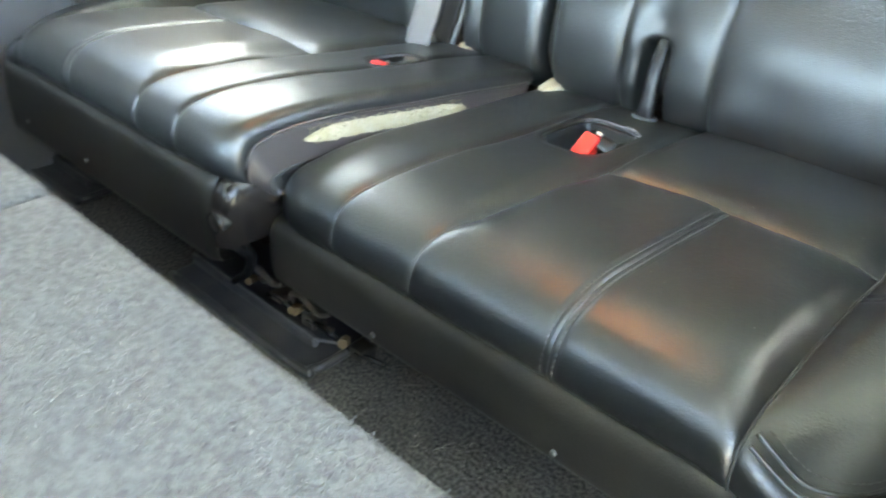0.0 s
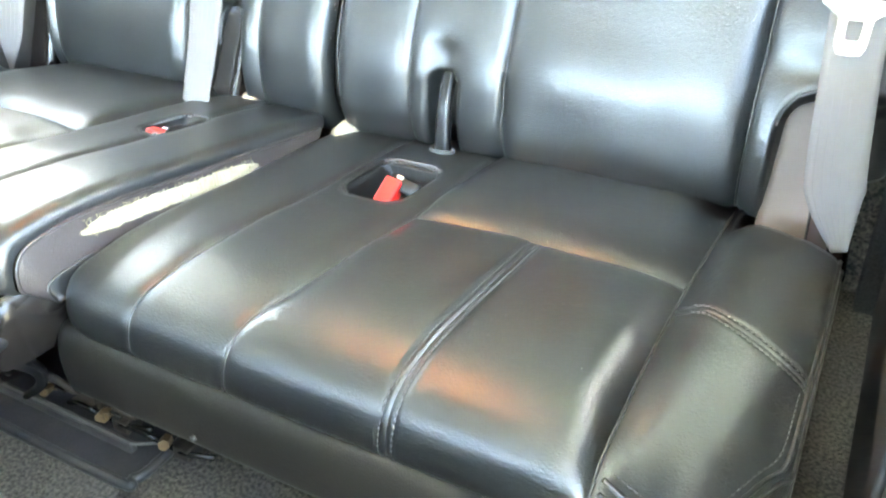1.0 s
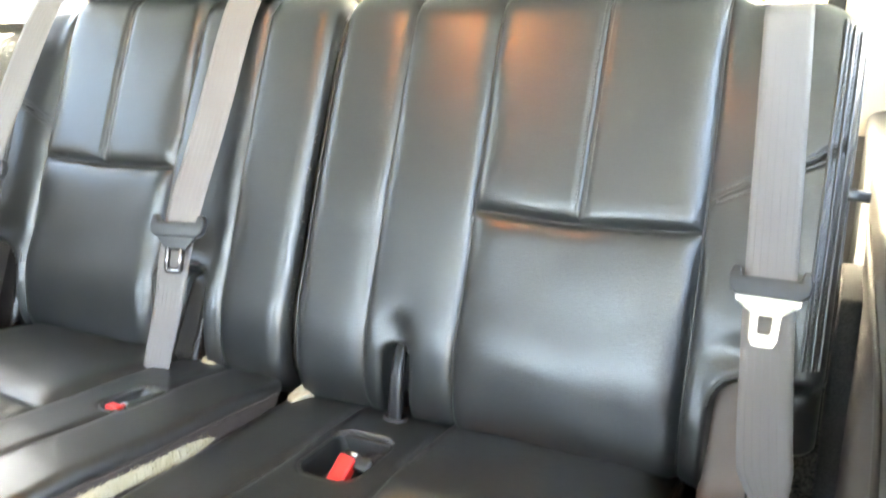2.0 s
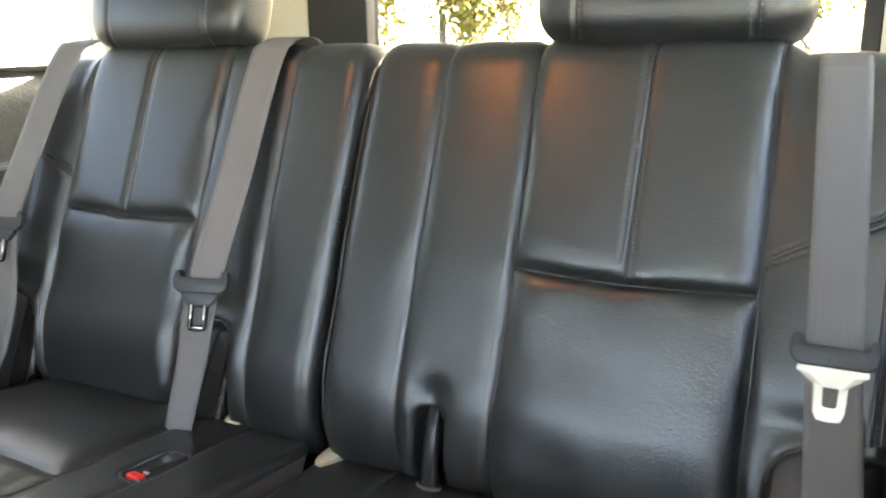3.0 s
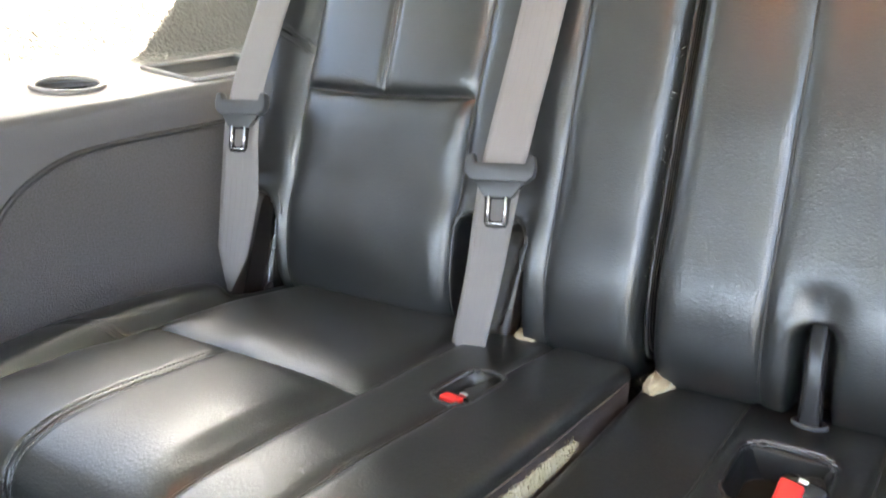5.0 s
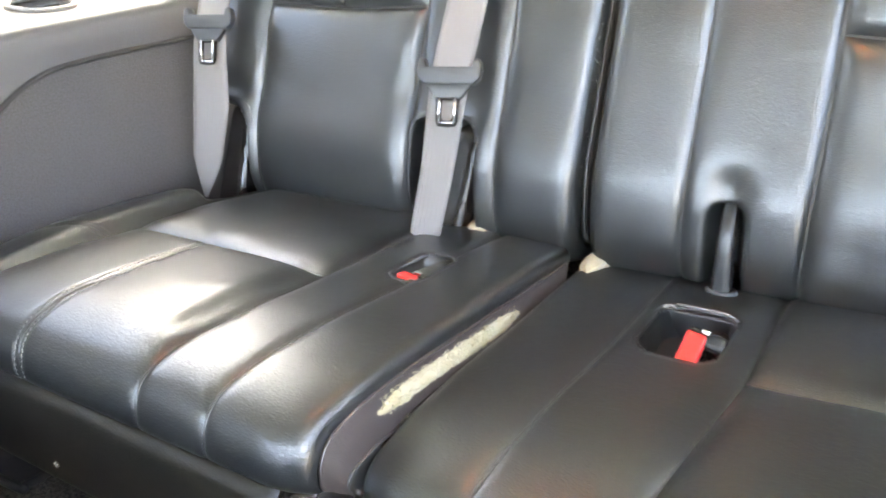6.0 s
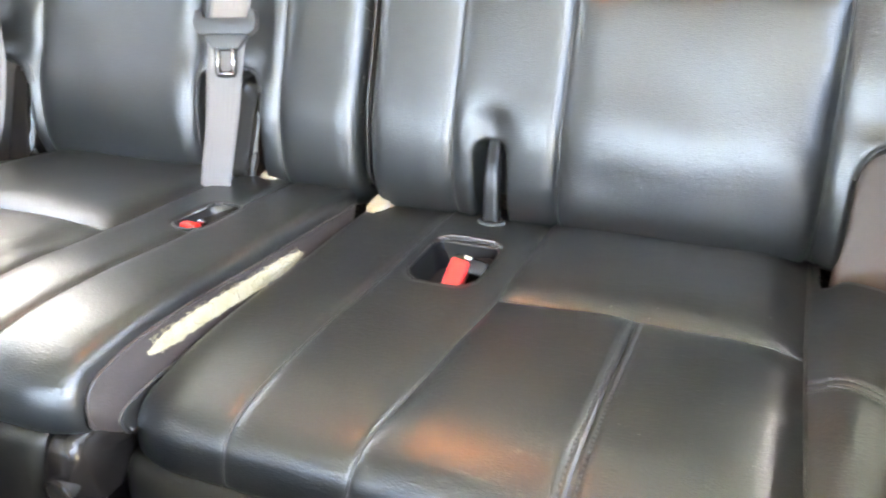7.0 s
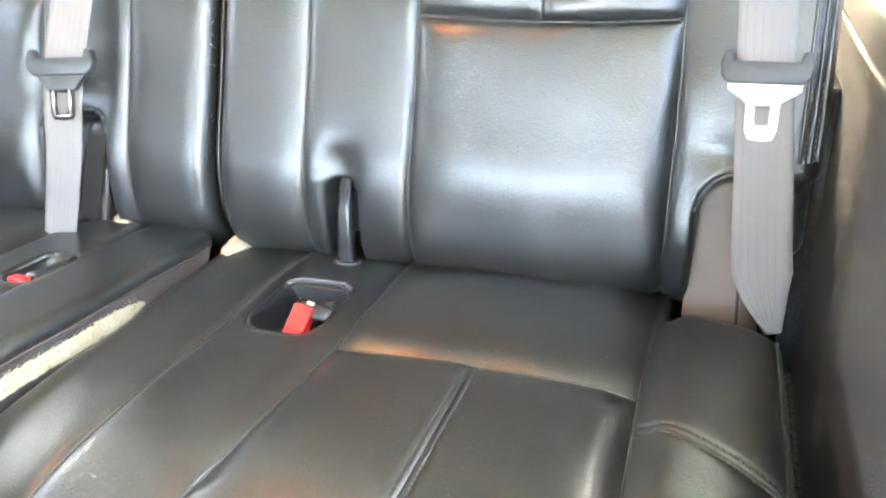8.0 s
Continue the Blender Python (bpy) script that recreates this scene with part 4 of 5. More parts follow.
part("worn_foam", foam_strip(-0.011, -0.031, 0.100, 0.41, 0.008, 0.0032), FOAM, seat_l, "pale yellow foam showing through the worn edge")
fibres = []
_r = random.Random(11)
for k in range(420):
    y = 0.112 + 0.285 * _r.random()
    b = cprof.b_at(y=y, lo=0.15)
    a = -0.012 - 0.021 * _r.random()
    p = Vector(pad_l.point(a, b, 0.009))
    d = Vector((_r.uniform(0.3, 1), _r.uniform(-0.7, 0.7), _r.uniform(-0.9, 0.9))).normalized() * _r.uniform(0.0015, 0.004)
    fibres.append(rod([p, p + d], [0.0008, 0.0002], 3))
tagged(part("torn_edge", join(*fibres), FOAM, seat_l), kind="stuff")


def lumpy(c, size, seed, n=28):
    def fn(s, t):
        a, b = 2 * math.pi * s, math.pi * (t - 0.5)
        d = Vector((math.cos(a) * math.cos(b), math.sin(a) * math.cos(b), math.sin(b)))
        k = 1 + 0.22 * noise.noise(d * 2.5 + Vector((seed, 0, 0))) + 0.06 * noise.noise(d * 11 + Vector((seed, 3, 0)))
        return (c[0] + d.x * size[0] * k, c[1] + d.y * size[1] * k, c[2] + d.z * size[2] * k)
    return grid(fn, n, n)


part("foam_corner", lumpy((0.058, 0.548, 0.267), (0.018, 0.045, 0.012), 1), FOAM, seat_l, "pale yellow foam at the torn rear corner")
part("foam_corner", lumpy((-0.134, 0.548, 0.284), (0.022, 0.028, 0.013), 5), FOAM, seat_l, "pale yellow foam at the torn rear corner")


# ---- belts ----
def prism(outline, z0, z1, bevel):
    """A flat outline given thickness, its edges rounded."""
    bm = bmesh.new()
    low = [bm.verts.new((x, y, z0)) for x, y in outline]
    face = bm.faces.new(low)
    up = bmesh.ops.extrude_face_region(bm, geom=[face])["geom"]
    for v in up:
        if isinstance(v, bmesh.types.BMVert):
            v.co.z = z1
    bmesh.ops.recalc_face_normals(bm, faces=bm.faces[:])
    bmesh.ops.bevel(bm, geom=bm.edges[:], offset=bevel, segments=2, affect="EDGES", profile=0.6)
    return from_bm(bm)


def tongue(parent, c, across, down, out, metal, scale=1.0):
    """The sliding latch of a belt: a plastic bar and a steel plate with its slot."""
    across, down, out = Vector(across).normalized(), Vector(down).normalized(), Vector(out).normalized()
    across = (across - out * across.dot(out)).normalized()
    down = out.cross(across) if out.cross(across).dot(down) > 0 else across.cross(out)
    m = Matrix((( across.x, down.x, out.x, c[0]), (across.y, down.y, out.y, c[1]), (across.z, down.z, out.z, c[2]), (0, 0, 0, 1)))
    fix = (lambda g: g) if m.to_3x3().determinant() > 0 else flipped
    bar = prism([(-0.047, -0.006), (-0.044, -0.021), (-0.036, -0.022), (-0.033, -0.010), (0.033, -0.010), (0.036, -0.022), (0.044, -0.021), (0.047, -0.006), (0.045, 0.006), (0.036, 0.014), (-0.036, 0.014), (-0.045, 0.006)], -0.006, 0.010, 0.0026)
    if metal is not CHROME:
        bar = join(bar, prism([(-0.035, 0.011), (0.035, 0.011), (0.021, 0.031), (0.018, 0.034), (-0.018, 0.034), (-0.021, 0.031)], -0.004, 0.008, 0.002))
    part("latch_cover", fix(moved(bar, m)), LATCHPLASTIC, parent, "black plastic latch cover")
    # plate outline, half of it, mirrored; slot inside
    if metal is CHROME:
        outer = [(0.037, 0.012), (0.037, 0.020), (0.023, 0.0225), (0.0175, 0.030), (0.0160, 0.064), (0.0120, 0.0725), (0.0, 0.0740)]
        inner = [(0.0078, 0.036), (0.0080, 0.037), (0.0080, 0.041), (0.0078, 0.047), (0.0075, 0.055), (0.0062, 0.0575), (0.0, 0.058)]
    else:
        outer = [(0.034, 0.012), (0.030, 0.020), (0.0185, 0.029), (0.0165, 0.040), (0.0160, 0.066), (0.0125, 0.0725), (0.0, 0.074)]
        inner = [(0.0088, 0.036), (0.0088, 0.038), (0.0088, 0.042), (0.0088, 0.050), (0.0088, 0.060), (0.0070, 0.064), (0.0, 0.065)]
    verts, faces = [], []
    n = len(outer)
    t = 0.002
    for sgn in (1, -1):
        for z in (t, -t):
            for p in outer + inner:
                verts.append((sgn * p[0], p[1], 0.004 + z))
    def q(*ids):
        faces.append(list(ids))
    for k, sgn in ((0, 1), (4 * n, -1)):
        for i in range(n - 1):
            f = [k + i, k + i + 1, k + n + i + 1, k + n + i]
            g = [v + 2 * n for v in f][::-1]
            e = [k + i, k + 2 * n + i, k + 2 * n + i + 1, k + i + 1]
            w = [k + n + i, k + n + i + 1, k + 3 * n + i + 1, k + 3 * n + i]
            for x in (f, g, e, w):
                q(*(x if sgn > 0 else x[::-1]))
    q(0, n, 5 * n, 4 * n)
    q(2 * n, 6 * n, 7 * n, 3 * n)
    part("latch_plate", fix(moved((verts, faces), m)), metal, parent, "steel latch plate with a slot" if metal is CHROME else "black-coated latch plate", smooth=False)
    if metal is not CHROME:
        rim = [(s * 0.0115, y, 0.0068) for s, y in ((-1, 0.032), (1, 0.032), (1, 0.068), (-1, 0.068))]
        part("slot_rim", fix(moved(join(rod([rim[1], rim[2]], 0.0023, 6), rod([rim[3], rim[0]], 0.0023, 6), rod([rim[2], rim[3]], 0.0020, 6)), m)), CHROME, parent, "bright worn rim of the slot")


def seat_belt(label, pts, widths, latch_at, metal, across):
    low = pts[-1]
    ob = thing("seat_belt", low, label, "seat belt", "belts of the rear bench")
    line = spline(pts, 90)
    ws = [w for w in np.interp(np.linspace(0, 1, 90), np.linspace(0, 1, len(widths)), widths)]
    normals = []
    for i, p in enumerate(line):
        d = (line[min(i + 1, 89)] - line[max(i - 1, 0)]).normalized()
        a = Vector(across)
        normals.append(tuple(a.cross(d).normalized()))
    part("webbing", ribbon(line, [float(w) for w in ws], normals), WEBBING, ob, "grey woven webbing")
    # fine raised ribs along the webbing
    ribs = []
    for f in (-0.36, -0.22, -0.08, 0.08, 0.22, 0.36):
        rp = []
        for i in range(0, 90, 2):
            d = (line[min(i + 1, 89)] - line[max(i - 1, 0)]).normalized()
            nn = Vector(normals[i])
            ac = d.cross(nn).normalized()
            up = ac.cross(d)
            rp.append(line[i] + ac * (f * float(ws[i])) - nn * 0.0 + Vector((0, -0.0008, 0.0002)))
        ribs.append(rod(rp, 0.0004, 5))
    part("ribs", join(*ribs), WEBBING, ob)
    k = latch_at
    d = (line[k + 1] - line[k - 1]).normalized()
    out = Vector(across).cross(d).normalized()
    if out.y > 0:
        out = -out
    tongue(ob, line[k] + out * 0.004, across, d, out, metal)
    return ob


seat_belt("grey shoulder belt with a bright steel latch plate over the seat", [(0.712, 0.86, 0.835), (0.714, 0.80, 0.866), (0.716, 0.735, 0.862), (0.719, 0.700, 0.832), (0.728, 0.635, 0.70),
          (0.738, 0.562, 0.545), (0.747, 0.512, 0.446), (0.7585, 0.486, 0.338), (0.779, 0.480, 0.266)], [0.0595] * 6 + [0.060, 0.064, 0.018], 56, CHROME, (1, 0, 0))
seat_belt("grey shoulder belt with a black latch plate beside the headrest", [(-0.150, 0.86, 0.86), (-0.148, 0.80, 0.898), (-0.146, 0.735, 0.893), (-0.150, 0.698, 0.855), (-0.155, 0.610, 0.685),
          (-0.158, 0.524, 0.530), (-0.167, 0.484, 0.395), (-0.178, 0.455, 0.296), (-0.180, 0.462, 0.266)], [0.0595] * 5 + [0.058, 0.05, 0.046, 0.04], 56, BLACKPLASTIC, (1, 0.25, 0))
seat_belt("grey shoulder belt with a black latch plate beside the window", [(-0.605, 0.87, 0.87), (-0.612, 0.80, 0.90), (-0.622, 0.735, 0.895), (-0.634, 0.700, 0.86), (-0.643, 0.622, 0.730),
          (-0.645, 0.540, 0.585), (-0.648, 0.508, 0.445), (-0.656, 0.486, 0.352), (-0.672, 0.480, 0.278)], [0.0595] * 5 + [0.060, 0.072, 0.058, 0.008], 56, BLACKPLASTIC, (1, 0.25, 0))


# belt guides: moulded covers in the openings of the backs
def guide(x_low, x_top, w_low, w_top, z0, z1, y0, slope, mat, label, depth=0.05):
    ob = thing("belt_guide", ((x_low + x_top) / 2, y0 + 0.03, z0), label, "belt guide", "moulded belt guides")

    def ring(s, t):
        z = z0 + (z1 - z0) * t
        cap = 1.0 if t < 0.86 else math.sqrt(max(0.0, 1 - ((t - 0.86) / 0.14) ** 2))
        w = (w_low + (w_top - w_low) * t) / 2 * (0.25 + 0.75 * cap)
        x = x_low + (x_top - x_low) * t
        a = 2 * math.pi * s
        c, sn = math.cos(a), math.sin(a)
        px = math.copysign(abs(c) ** 0.55, c) * w
        py = math.copysign(abs(sn) ** 0.55, sn) * depth / 2 * (0.4 + 0.6 * cap)
        return (x + px, y0 + depth / 2 + slope * (z - z0) + py, z)
    g = grid(ring, 48, 30)
    top = len(g[0])
    verts, faces = list(g[0]), list(g[1])
    faces.append([i * 31 + 30 for i in range(48)])
    part("body", (verts, faces), mat, ob)
    return ob


guide(0.726, 0.712, 0.096, 0.068, 0.175, 0.425, 0.496, 0.34, GUIDEPLASTIC, "brown-grey moulded guide below the belt")
part("joint_line", rod([(0.741, 0.492, 0.195), (0.741, 0.508, 0.245), (0.735, 0.545, 0.35)], 0.0016, 6), RUBBER, [o for o in scene.objects if o.name.startswith("belt_guide")][0])
guide(0.768, 0.752, 0.05, 0.045, 0.20, 0.40, 0.518, 0.30, BLACKPLASTIC, "black moulded guide beside the side trim", 0.06)
guide(-0.196, -0.163, 0.062, 0.052, 0.235, 0.437, 0.506, 0.33, BROWNPLASTIC, "brown-black glossy guide behind the belt")
guide(-0.672, -0.652, 0.076, 0.050, 0.185, 0.438, 0.502, 0.33, BROWNPLASTIC, "brown-black glossy guide behind the belt")

# strap sleeve in the slot of the back
ob = thing("strap_sleeve", (0.236, 0.53, 0.268), "glossy black strap sleeve on a grey ring", "strap sleeve")
line = spline([(0.236, 0.522, 0.262), (0.235, 0.528, 0.295), (0.233, 0.542, 0.345), (0.231, 0.570, 0.398)], 24)
part("sleeve", ribbon(line, [0.027 - 0.006 * i / 23 for i in range(24)], (0, -1, 0.2), 0.016), BLACKPLASTIC, ob)
ring = [(0.237 + 0.017 * math.cos(2 * math.pi * k / 32), 0.522 + 0.011 * math.sin(2 * math.pi * k / 32), 0.272) for k in range(33)]
part("ring", rod(ring, 0.0036, 8, caps=False), LATCHPLASTIC, ob, "dark grey plastic ring")


def buckle(at, turn, tilt, size, label, red, roll=0, drop=0.0):
    x, y, z = at
    w, l, h = size
    ob = thing("belt_buckle", at, label, "belt buckle", "buckles of the rear bench")
    m = Matrix.Translation(at) @ Matrix.Rotation(radians(turn), 4, "Z") @ Matrix.Rotation(radians(tilt), 4, "X") @ Matrix.Rotation(radians(roll), 4, "Y")
    part("housing", moved(box(-w / 2 + 0.004, w / 2 + 0.018, red * 0.80, l, -h - drop, -0.003 - drop, 0.008), m), BLACKPLASTIC, ob, "black housing")
    part("button", moved(box(-w / 2 + 0.004, w / 2 - 0.004, -0.004, red, -h + 0.001, -0.001 + 0.002, 0.004), m), RED, ob, "red release button")
    part("stalk", rod([m @ Vector((0.006, l - 0.024, -h)), m @ Vector((0.008, l - 0.014, -h - 0.012)), m @ Vector((0.010, l - 0.008, -h - 0.026))], [0.010, 0.010, 0.009], 10), BLACKPLASTIC, ob)
    part("slot_edge", moved(box(w * 0.1, w / 2 - 0.003, red + 0.001, red + 0.006, -0.001, 0.003, 0.001), m), CHROME, ob, "bright slot edge")
    return ob


buckle((0.243, 0.324, 0.258), -9, 38, (0.032, 0.068, 0.024), "black belt buckle with red button standing in its well", 0.058, 16, 0.003)
part("strap_end", lumpy((0.256, 0.416, 0.243), (0.025, 0.032, 0.021), 8), RUBBER, [o for o in scene.objects if o.name.startswith("belt_buckle")][0], "black strap end")
buckle((-0.100, 0.296, 0.324), -8, -8, (0.034, 0.100, 0.022), "black belt buckle with red button sunk in its well", 0.012)

# added dark slabs paint in the shade inside the buckle well
part("well_shade", box(0.192, 0.276, 0.335, 0.450, 0.212, 0.226, 0.006), RUBBER, seat_r, "dark slab painting in the shade at the bottom of the buckle well")
part("well_shade", box(0.190, 0.278, 0.446, 0.454, 0.212, 0.272, 0.003), RUBBER, seat_r, "dark slab painting in the shade at the back of the buckle well")

# pale specks of lint on the lower cushion
_r = random.Random(5)
specks = []
for k in range(30):
    a, y = _r.uniform(0.30, 0.74), _r.uniform(0.05, 0.46)
    p = Vector(pad_r.point(a, cprof.b_at(y=y, lo=0.15), 0.0125 if a < 0.6 else 0.012))
    d = Vector((_r.uniform(-1, 1), _r.uniform(-1, 1), 0.2)).normalized() * _r.uniform(0.0008, 0.0024)
    specks.append(rod([p, p + d], [_r.uniform(0.0003, 0.0006), 0.0002], 4))
tagged(part("lint", join(*specks), LINT, seat_r, "pale specks of lint"), kind="stuff")

# ---- below the seats ----
ob = thing("hinge_cover", (-0.06, 0.0, 0.12), "glossy brown-black hinge cover at the cushion corner", "hinge cover")


def cover_fn(s, t):
    a, b = 2 * math.pi * s, t
    c, sn = math.cos(a), math.sin(a)
    e = 0.72
    w = 0.026 * (0.80 + 0.30 * b)
    px, py = math.copysign(abs(c) ** e, c) * w, math.copysign(abs(sn) ** e, sn) * (0.055 - 0.01 * b)
    k = math.sqrt(max(0.0, 1 - max(0.0, (b - 0.45) / 0.55) ** 2)) * 0.8 + 0.2
    return (0.002 + 0.006 * b + px * k, -0.010 + py * k - 0.012 * b, 0.192 + 0.090 * b)


g = grid(cover_fn, 48, 24)
part("shell", (g[0], g[1] + [[i * 25 + 24 for i in range(48)]]), BROWNPLASTIC, ob)
BX, BY, BZ = 0.0115, -0.069, 0.231
# solid dark plug stands in for the shade inside the hole
part("bore", rod([(BX, BY - 0.001, BZ), (BX, BY + 0.027, BZ)], 0.0125, 24), RUBBER, ob, "dark plug painting in the shade of the round opening")
part("bore_rim", rod([(BX + 0.0135 * math.cos(2 * math.pi * k / 32), BY, BZ + 0.0135 * math.sin(2 * math.pi * k / 32)) for k in range(33)], 0.0026, 8, caps=False), BROWNPLASTIC, ob)
part("saddle", rod(spline([(0.000, -0.030, 0.236), (0.006, -0.005, 0.246), (0.020, 0.06, 0.262), (0.028, 0.14, 0.262), (0.030, 0.22, 0.255)], 30), [min(0.008 + 0.0045 * i, 0.027 - 0.009 * i / 29) for i in range(30)], 16), BROWNPLASTIC, ob, "glossy web running back between the cushions")
part("foot", rod(spline([(0.010, -0.050, 0.200), (0.000, -0.020, 0.160), (-0.050, 0.005, 0.100), (-0.105, 0.012, 0.055)], 24), [0.010 - 0.005 * i / 23 for i in range(24)], 10), BLACKPLASTIC, ob, "greasy dark metal arm reaching down to the floor")


def rail_cover(x0, x1):
    """A low trough of black plastic on the floor over the seat's rail."""
    ob = thing("rail_cover", ((x0 + x1) / 2, 0.06, 0.0), "black plastic rail cover on the carpet", "rail cover", "rail covers on the floor")
    part("base", box(x0, x1, -0.012, 0.15, 0.001, 0.010, 0.004), DUSTYPLASTIC, ob)
    part("front_lip", rod(spline([(x0, -0.010, 0.006), (x1 - 0.03, -0.010, 0.006), (x1 - 0.004, 0.002, 0.007), (x1 + 0.004, 0.03, 0.009), (x1, 0.15, 0.012)], 60), 0.007, 8), DUSTYPLASTIC, ob)
    part("inner_wall", box(x0, x1 - 0.035, 0.030, 0.040, 0.008, 0.024, 0.003), DUSTYPLASTIC, ob)
    part("inner_edge", rod(spline([(x0, 0.034, 0.025), (x1 - 0.07, 0.034, 0.025), (x1 - 0.035, 0.036, 0.023), (x1 + 0.0, 0.068, 0.016)], 40), 0.0024, 8), GREYPLASTIC, ob, "scuffed grey edge")
    return ob


rail_cover(-0.26, 0.090)
rail_cover(-0.95, -0.60)


def latch_gear(x0, label, tab=True):
    """Springs, pins and plates of the folding gear between seat and floor."""
    ob = thing("latch_gear", (x0, 0.10, 0.012), label, "folding gear", "folding gear under the seats")
    part("side_plate", box(x0 - 0.04, x0 - 0.032, 0.10, 0.30, 0.013, 0.10, 0.003), DARKMETAL, ob)
    part("side_plate", box(x0 + 0.055, x0 + 0.063, 0.10, 0.30, 0.013, 0.10, 0.003), DARKMETAL, ob)
    coil = [(x0 - 0.025 + 0.075 * k / 140, 0.075 + 0.016 * math.cos(k * 0.62), 0.075 + 0.016 * math.sin(k * 0.62)) for k in range(141)]
    part("spring", rod(coil, 0.0032, 6), DARKMETAL, ob)
    part("pin", rod([(x0 - 0.05, 0.075, 0.075), (x0 + 0.08, 0.075, 0.075)], 0.007, 12), CHROME, ob, "dull steel pin")
    part("nut", rod([(x0 + 0.064, 0.075, 0.075), (x0 + 0.078, 0.075, 0.075)], 0.014, 6), BRASS, ob, "yellowish nut", smooth=False)
    part("link", rod([(x0 - 0.02, 0.09, 0.10), (x0 + 0.01, 0.085, 0.06), (x0 + 0.03, 0.12, 0.03)], 0.0036, 8), DARKMETAL, ob)
    if tab:
        part("tab", box(x0 - 0.048, x0 - 0.020, 0.045, 0.075, 0.028, 0.040, 0.004), BEIGEPLASTIC, ob, "dusty beige tab")
    part("lug", box(x0 - 0.07, x0 - 0.05, 0.04, 0.06, 0.05, 0.056, 0.002), CHROME, ob)
    part("bolt", rod([(x0 + 0.018, 0.050, 0.040), (x0 + 0.030, 0.034, 0.048)], 0.0075, 6), BRASS, ob, "rusty bolt head", smooth=False)
    part("bolt", rod([(x0 - 0.085, 0.046, 0.045), (x0 - 0.077, 0.030, 0.050)], 0.0065, 6), BRASS, ob, "rusty bolt head", smooth=False)
    part("hook", rod(spline([(x0 - 0.10, 0.055, 0.030), (x0 - 0.085, 0.040, 0.070), (x0 - 0.055, 0.035, 0.082), (x0 - 0.035, 0.045, 0.060), (x0 - 0.015, 0.050, 0.066)], 30), 0.0050, 8), DARKMETAL, ob)
    part("cable", rod(spline([(x0 - 0.06, 0.050, 0.026), (x0 - 0.02, 0.040, 0.046), (x0 + 0.015, 0.052, 0.026), (x0 + 0.055, 0.042, 0.040), (x0 + 0.085, 0.060, 0.030)], 40), 0.0036, 8), BROWNPLASTIC, ob, "thin brown cable")
    part("bracket", box(x0 + 0.036, x0 + 0.062, 0.040, 0.066, 0.026, 0.046, 0.003), DARKMETAL, ob)
    return ob


BRASS = material("zinc_yellow", (0.30, 0.21, 0.12), 0.4, metal=0.6, stain=(0.2, 0.15, 0.09), stain_scale=60)
latch_gear(-0.02, "dark greasy folding gear with spring under the seat")
latch_gear(0.085, "dark greasy folding gear with spring under the seat", False)
latch_gear(-0.64, "dark greasy folding gear with spring under the seat")

# added glowing panel in the roof, unseen, for orange reflections on the leather
ob = thing("glow_panel", (0.04, 0.28, 1.36), "added orange glowing panel on the headliner, unseen", "dome lamp")
part("bezel", box(-0.03, 0.11, 0.22, 0.34, 1.345, 1.3598, 0.008), CREAM, ob)
GLOWLENS = bpy.data.materials.new("glow_lens")
GLOWLENS.use_nodes = True
_l = GLOWLENS.node_tree.nodes["Principled BSDF"]
_l.inputs["Base Color"].default_value = (0.9, 0.75, 0.55, 1)
_l.inputs["Emission Color"].default_value = (1.0, 0.36, 0.10, 1)
_l.inputs["Emission Strength"].default_value = GLOW
part("lens", box(0.008, 0.072, 0.254, 0.306, 1.338, 1.3448, 0.003), GLOWLENS, ob, "glowing orange face of the added panel")


# ---- outside: ground, parked truck, fence, shrubs ----
GZ = -0.75
solid("ground", grid(lambda s, t: ((s - 0.5) * 1200, (t - 0.5) * 1200, GZ + (0.25 * noise.noise(Vector((s * 300, t * 300, 0))) if max(abs(s - 0.5), abs(t - 0.5)) > 0.02 else 0)), 100, 100),
      GROUND, "pale dry grass field in sunlight", "ground", kind="structure")
solid("yard", box(-9, 9, -9, 9, GZ - 0.3, GZ + 0.02, 0.02), GRAVEL, "light gravel yard round the car", "ground", kind="structure")


# pale base colour paints in the bright reflection on the truck's panes
PANE = material("truck_window", (0.55, 0.57, 0.58), 0.1, spec=0.8, stain=(0.3, 0.32, 0.33))


def parked_truck(x, y):
    ob = thing("pickup_truck", (x, y, GZ), "white pickup truck parked on gravel in bright sun", "truck")
    part("body", box(x - 1.1, x + 1.1, y - 3.2, y + 3.2, GZ + 0.45, GZ + 1.35, 0.12, 4), CARPAINT, ob)
    cab = box(x - 1.0, x + 1.0, y - 1.3, y + 0.9, GZ + 1.34, GZ + 2.15, 0.16, 4)
    part("cab", cab, CARPAINT, ob)
    for yy in (-0.75, 0.3):
        w = part("window", box(x + 0.985, x + 1.012, y + yy - 0.42, y + yy + 0.42, GZ + 1.45, GZ + 1.98, 0.01), PANE, ob, "side window with its bright reflection painted as pale colour")
    for sy in (-2.1, 2.1):
        for sxx in (-1, 1):
            tyre = part("wheel", rod([(x + sxx * 0.86, y + sy, GZ + 0.42), (x + sxx * 1.12, y + sy, GZ + 0.42)], 0.42, 28), TYRE, ob, "black tyre", smooth=False)
            part("rim", rod([(x + sxx * 1.10, y + sy, GZ + 0.42), (x + sxx * 1.13, y + sy, GZ + 0.42)], 0.24, 20), CHROME, tyre, "steel rim", smooth=False)
    part("mirror", box(x + 1.08, x + 1.30, y - 1.25, y - 1.12, GZ + 1.46, GZ + 1.66, 0.04), CARPAINT, ob, "white door mirror")
    return ob


parked_truck(-6.0, 4.6)
parked_truck(-3.75, -1.05)


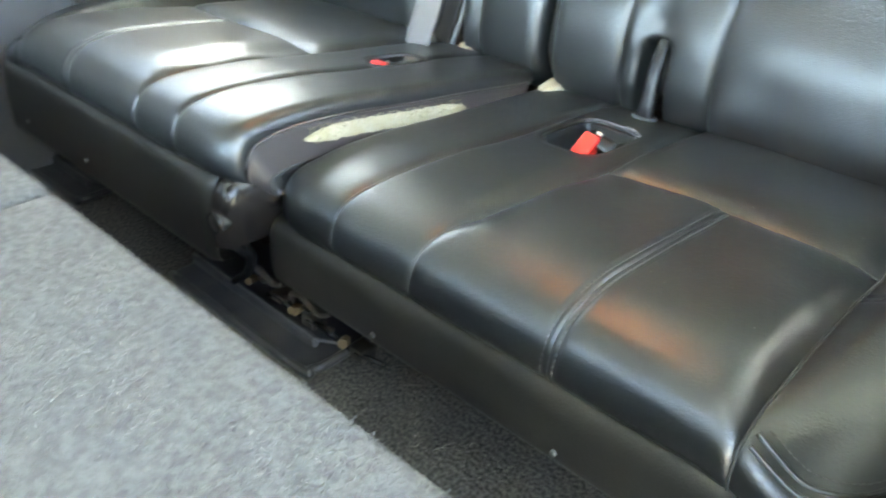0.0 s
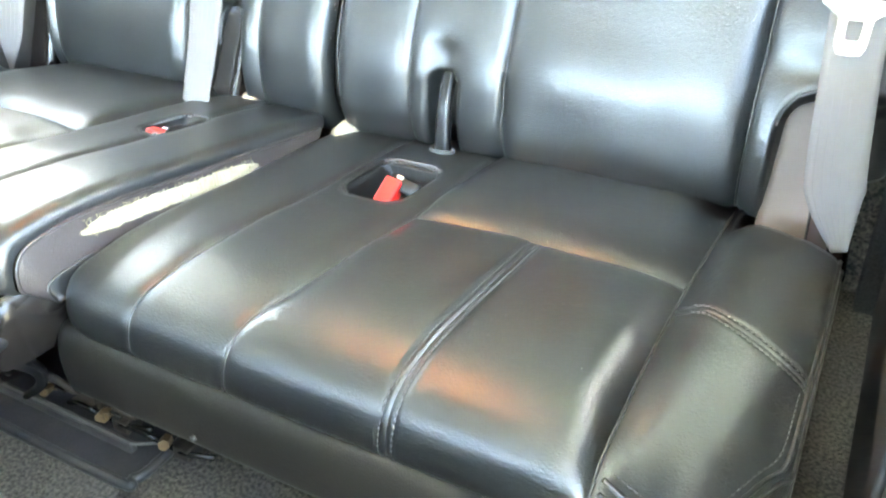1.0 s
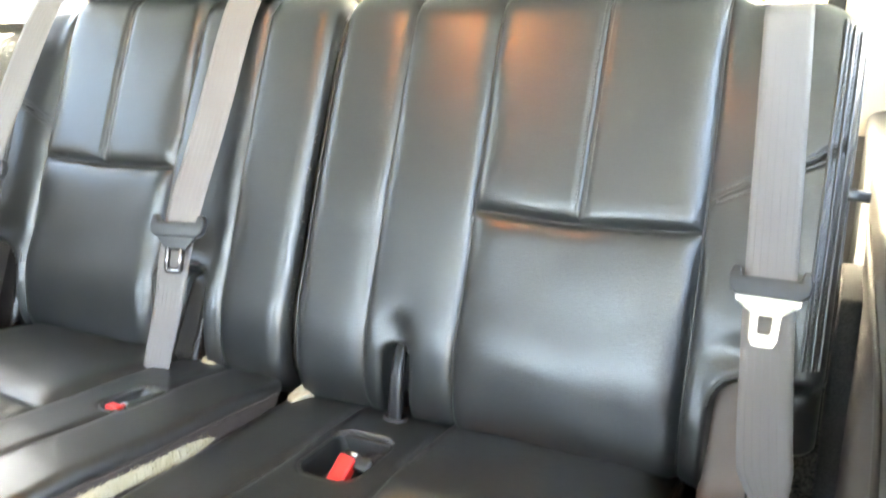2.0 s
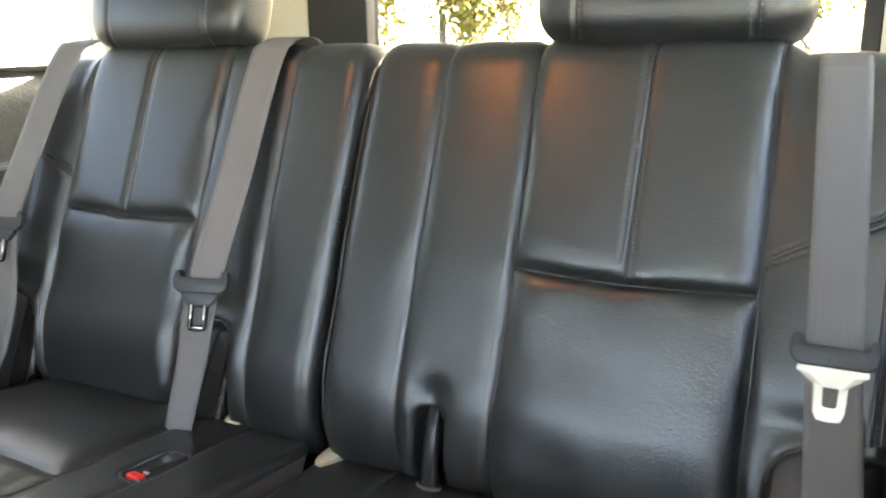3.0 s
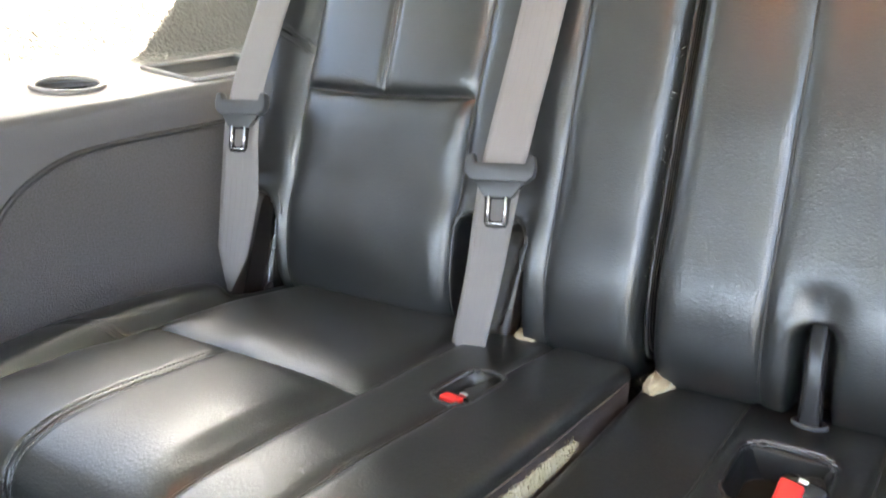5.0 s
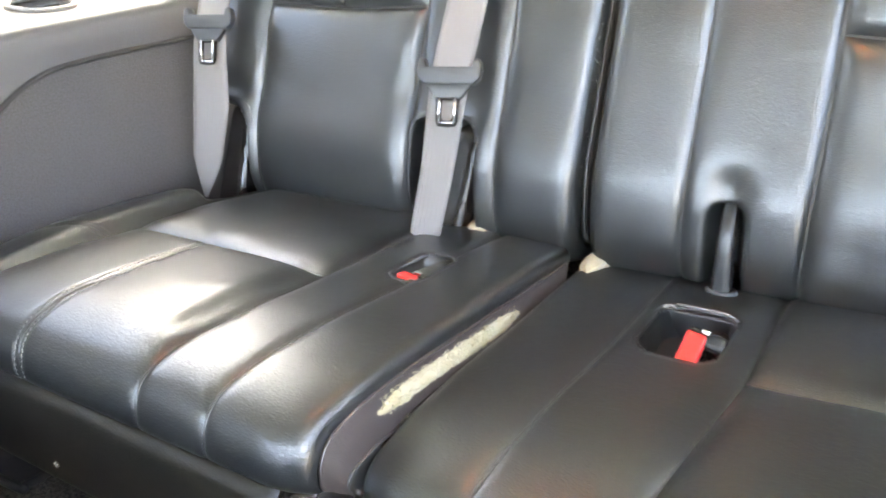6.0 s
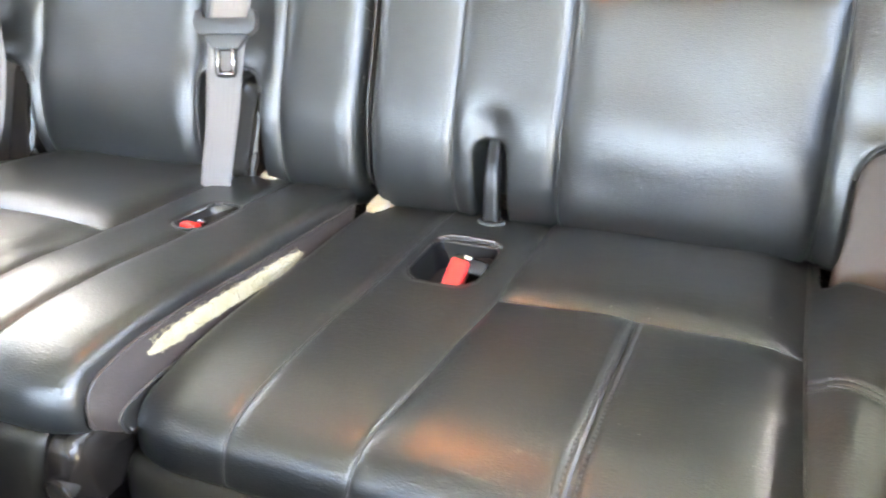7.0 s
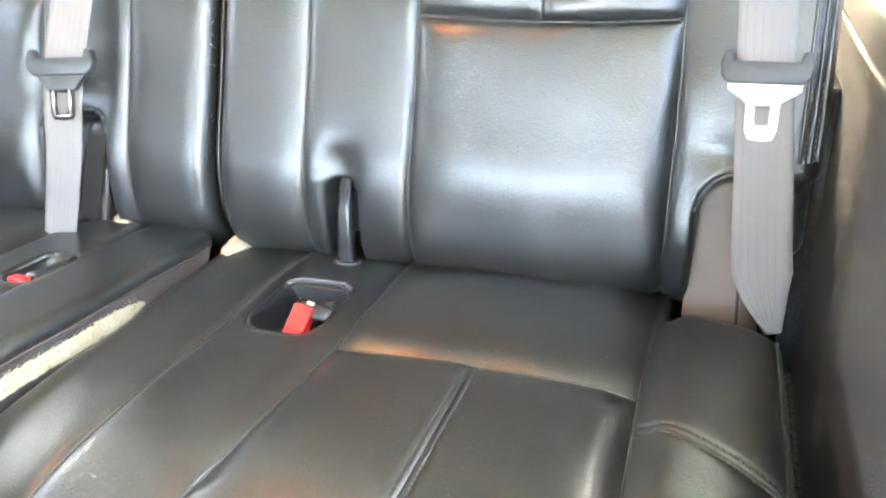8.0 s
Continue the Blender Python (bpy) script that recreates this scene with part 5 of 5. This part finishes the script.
def shrub(x, y, height, seed, leafy):
    rnd = random.Random(seed)
    ob = thing("shrub", (x, y, GZ), "thin leggy shrub with sparse spring leaves", "shrub", "shrubs along the fence")
    twigs, leaves = [], []

    def grow(p, d, length, r, depth):
        pts = [p]
        for k in range(4):
            d = (d + Vector((rnd.uniform(-0.25, 0.25), rnd.uniform(-0.25, 0.25), rnd.uniform(-0.05, 0.2)))).normalized()
            pts.append(pts[-1] + d * length / 4)
        twigs.append(rod(pts, [r * (1 - 0.15 * k) for k in range(5)], 5))
        if depth:
            for k in range(3):
                q = pts[rnd.randint(2, 4)]
                grow(q, (d + Vector((rnd.uniform(-0.9, 0.9), rnd.uniform(-0.9, 0.9), rnd.uniform(-0.1, 0.6)))).normalized(), length * 0.62, r * 0.55, depth - 1)
        else:
            for k in range(leafy):
                c = pts[rnd.randint(1, 4)] + Vector((rnd.uniform(-0.15, 0.15), rnd.uniform(-0.15, 0.15), rnd.uniform(-0.15, 0.15)))
                a = Vector((rnd.uniform(-1, 1), rnd.uniform(-1, 1), rnd.uniform(-1, 1))).normalized() * 0.055
                b = a.orthogonal().normalized() * 0.036
                leaves.append(([tuple(c - a), tuple(c + b), tuple(c + a), tuple(c - b)], [[0, 1, 2, 3]]))
    for k in range(5):
        grow(Vector((x + rnd.uniform(-0.3, 0.3), y + rnd.uniform(-0.3, 0.3), GZ)), Vector((rnd.uniform(-0.35, 0.35), rnd.uniform(-0.35, 0.35), 1)).normalized(), height * 0.5, 0.022, 3)
    part("trunk", join(*twigs), BARK, ob, "grey-brown bare stems")
    part("crown", join(*leaves), TWIG, ob, "sparse yellow-green leaves", smooth=False)
    return ob


_s = random.Random(21)
for k in range(15):
    shrub(-16 + k * 1.5 + _s.uniform(-0.7, 0.7), 12.5 + _s.uniform(-1.0, 4), _s.uniform(3.0, 5.2), 100 + k, 26)
for k in range(6):
    shrub(-17 - _s.uniform(0, 5), -1 + k * 3.0, _s.uniform(2.6, 4.6), 140 + k, 5)

for k in range(10):
    shrub(-13.5 - _s.uniform(0, 4), -4 + k * 2.1, _s.uniform(5.0, 7.5), 170 + k, 14)

fence = thing("wire_fence", (-4, 11.0, GZ), "thin wire fence with wooden posts across the field", "fence")
for k in range(12):
    xk = -22 + k * 3.4
    part("post", rod([(xk, 11.0, GZ - 0.2), (xk, 11.0, GZ + 2.0)], 0.06, 8), BARK, fence, "weathered wooden post")
for z in (0.45, 0.85, 1.25, 1.65):
    part("wire", rod([(-22 + 37.4 * k / 40, 10.95, GZ + z + 0.02 * math.sin(k * 1.7)) for k in range(41)], 0.012, 5), WIRE, fence)
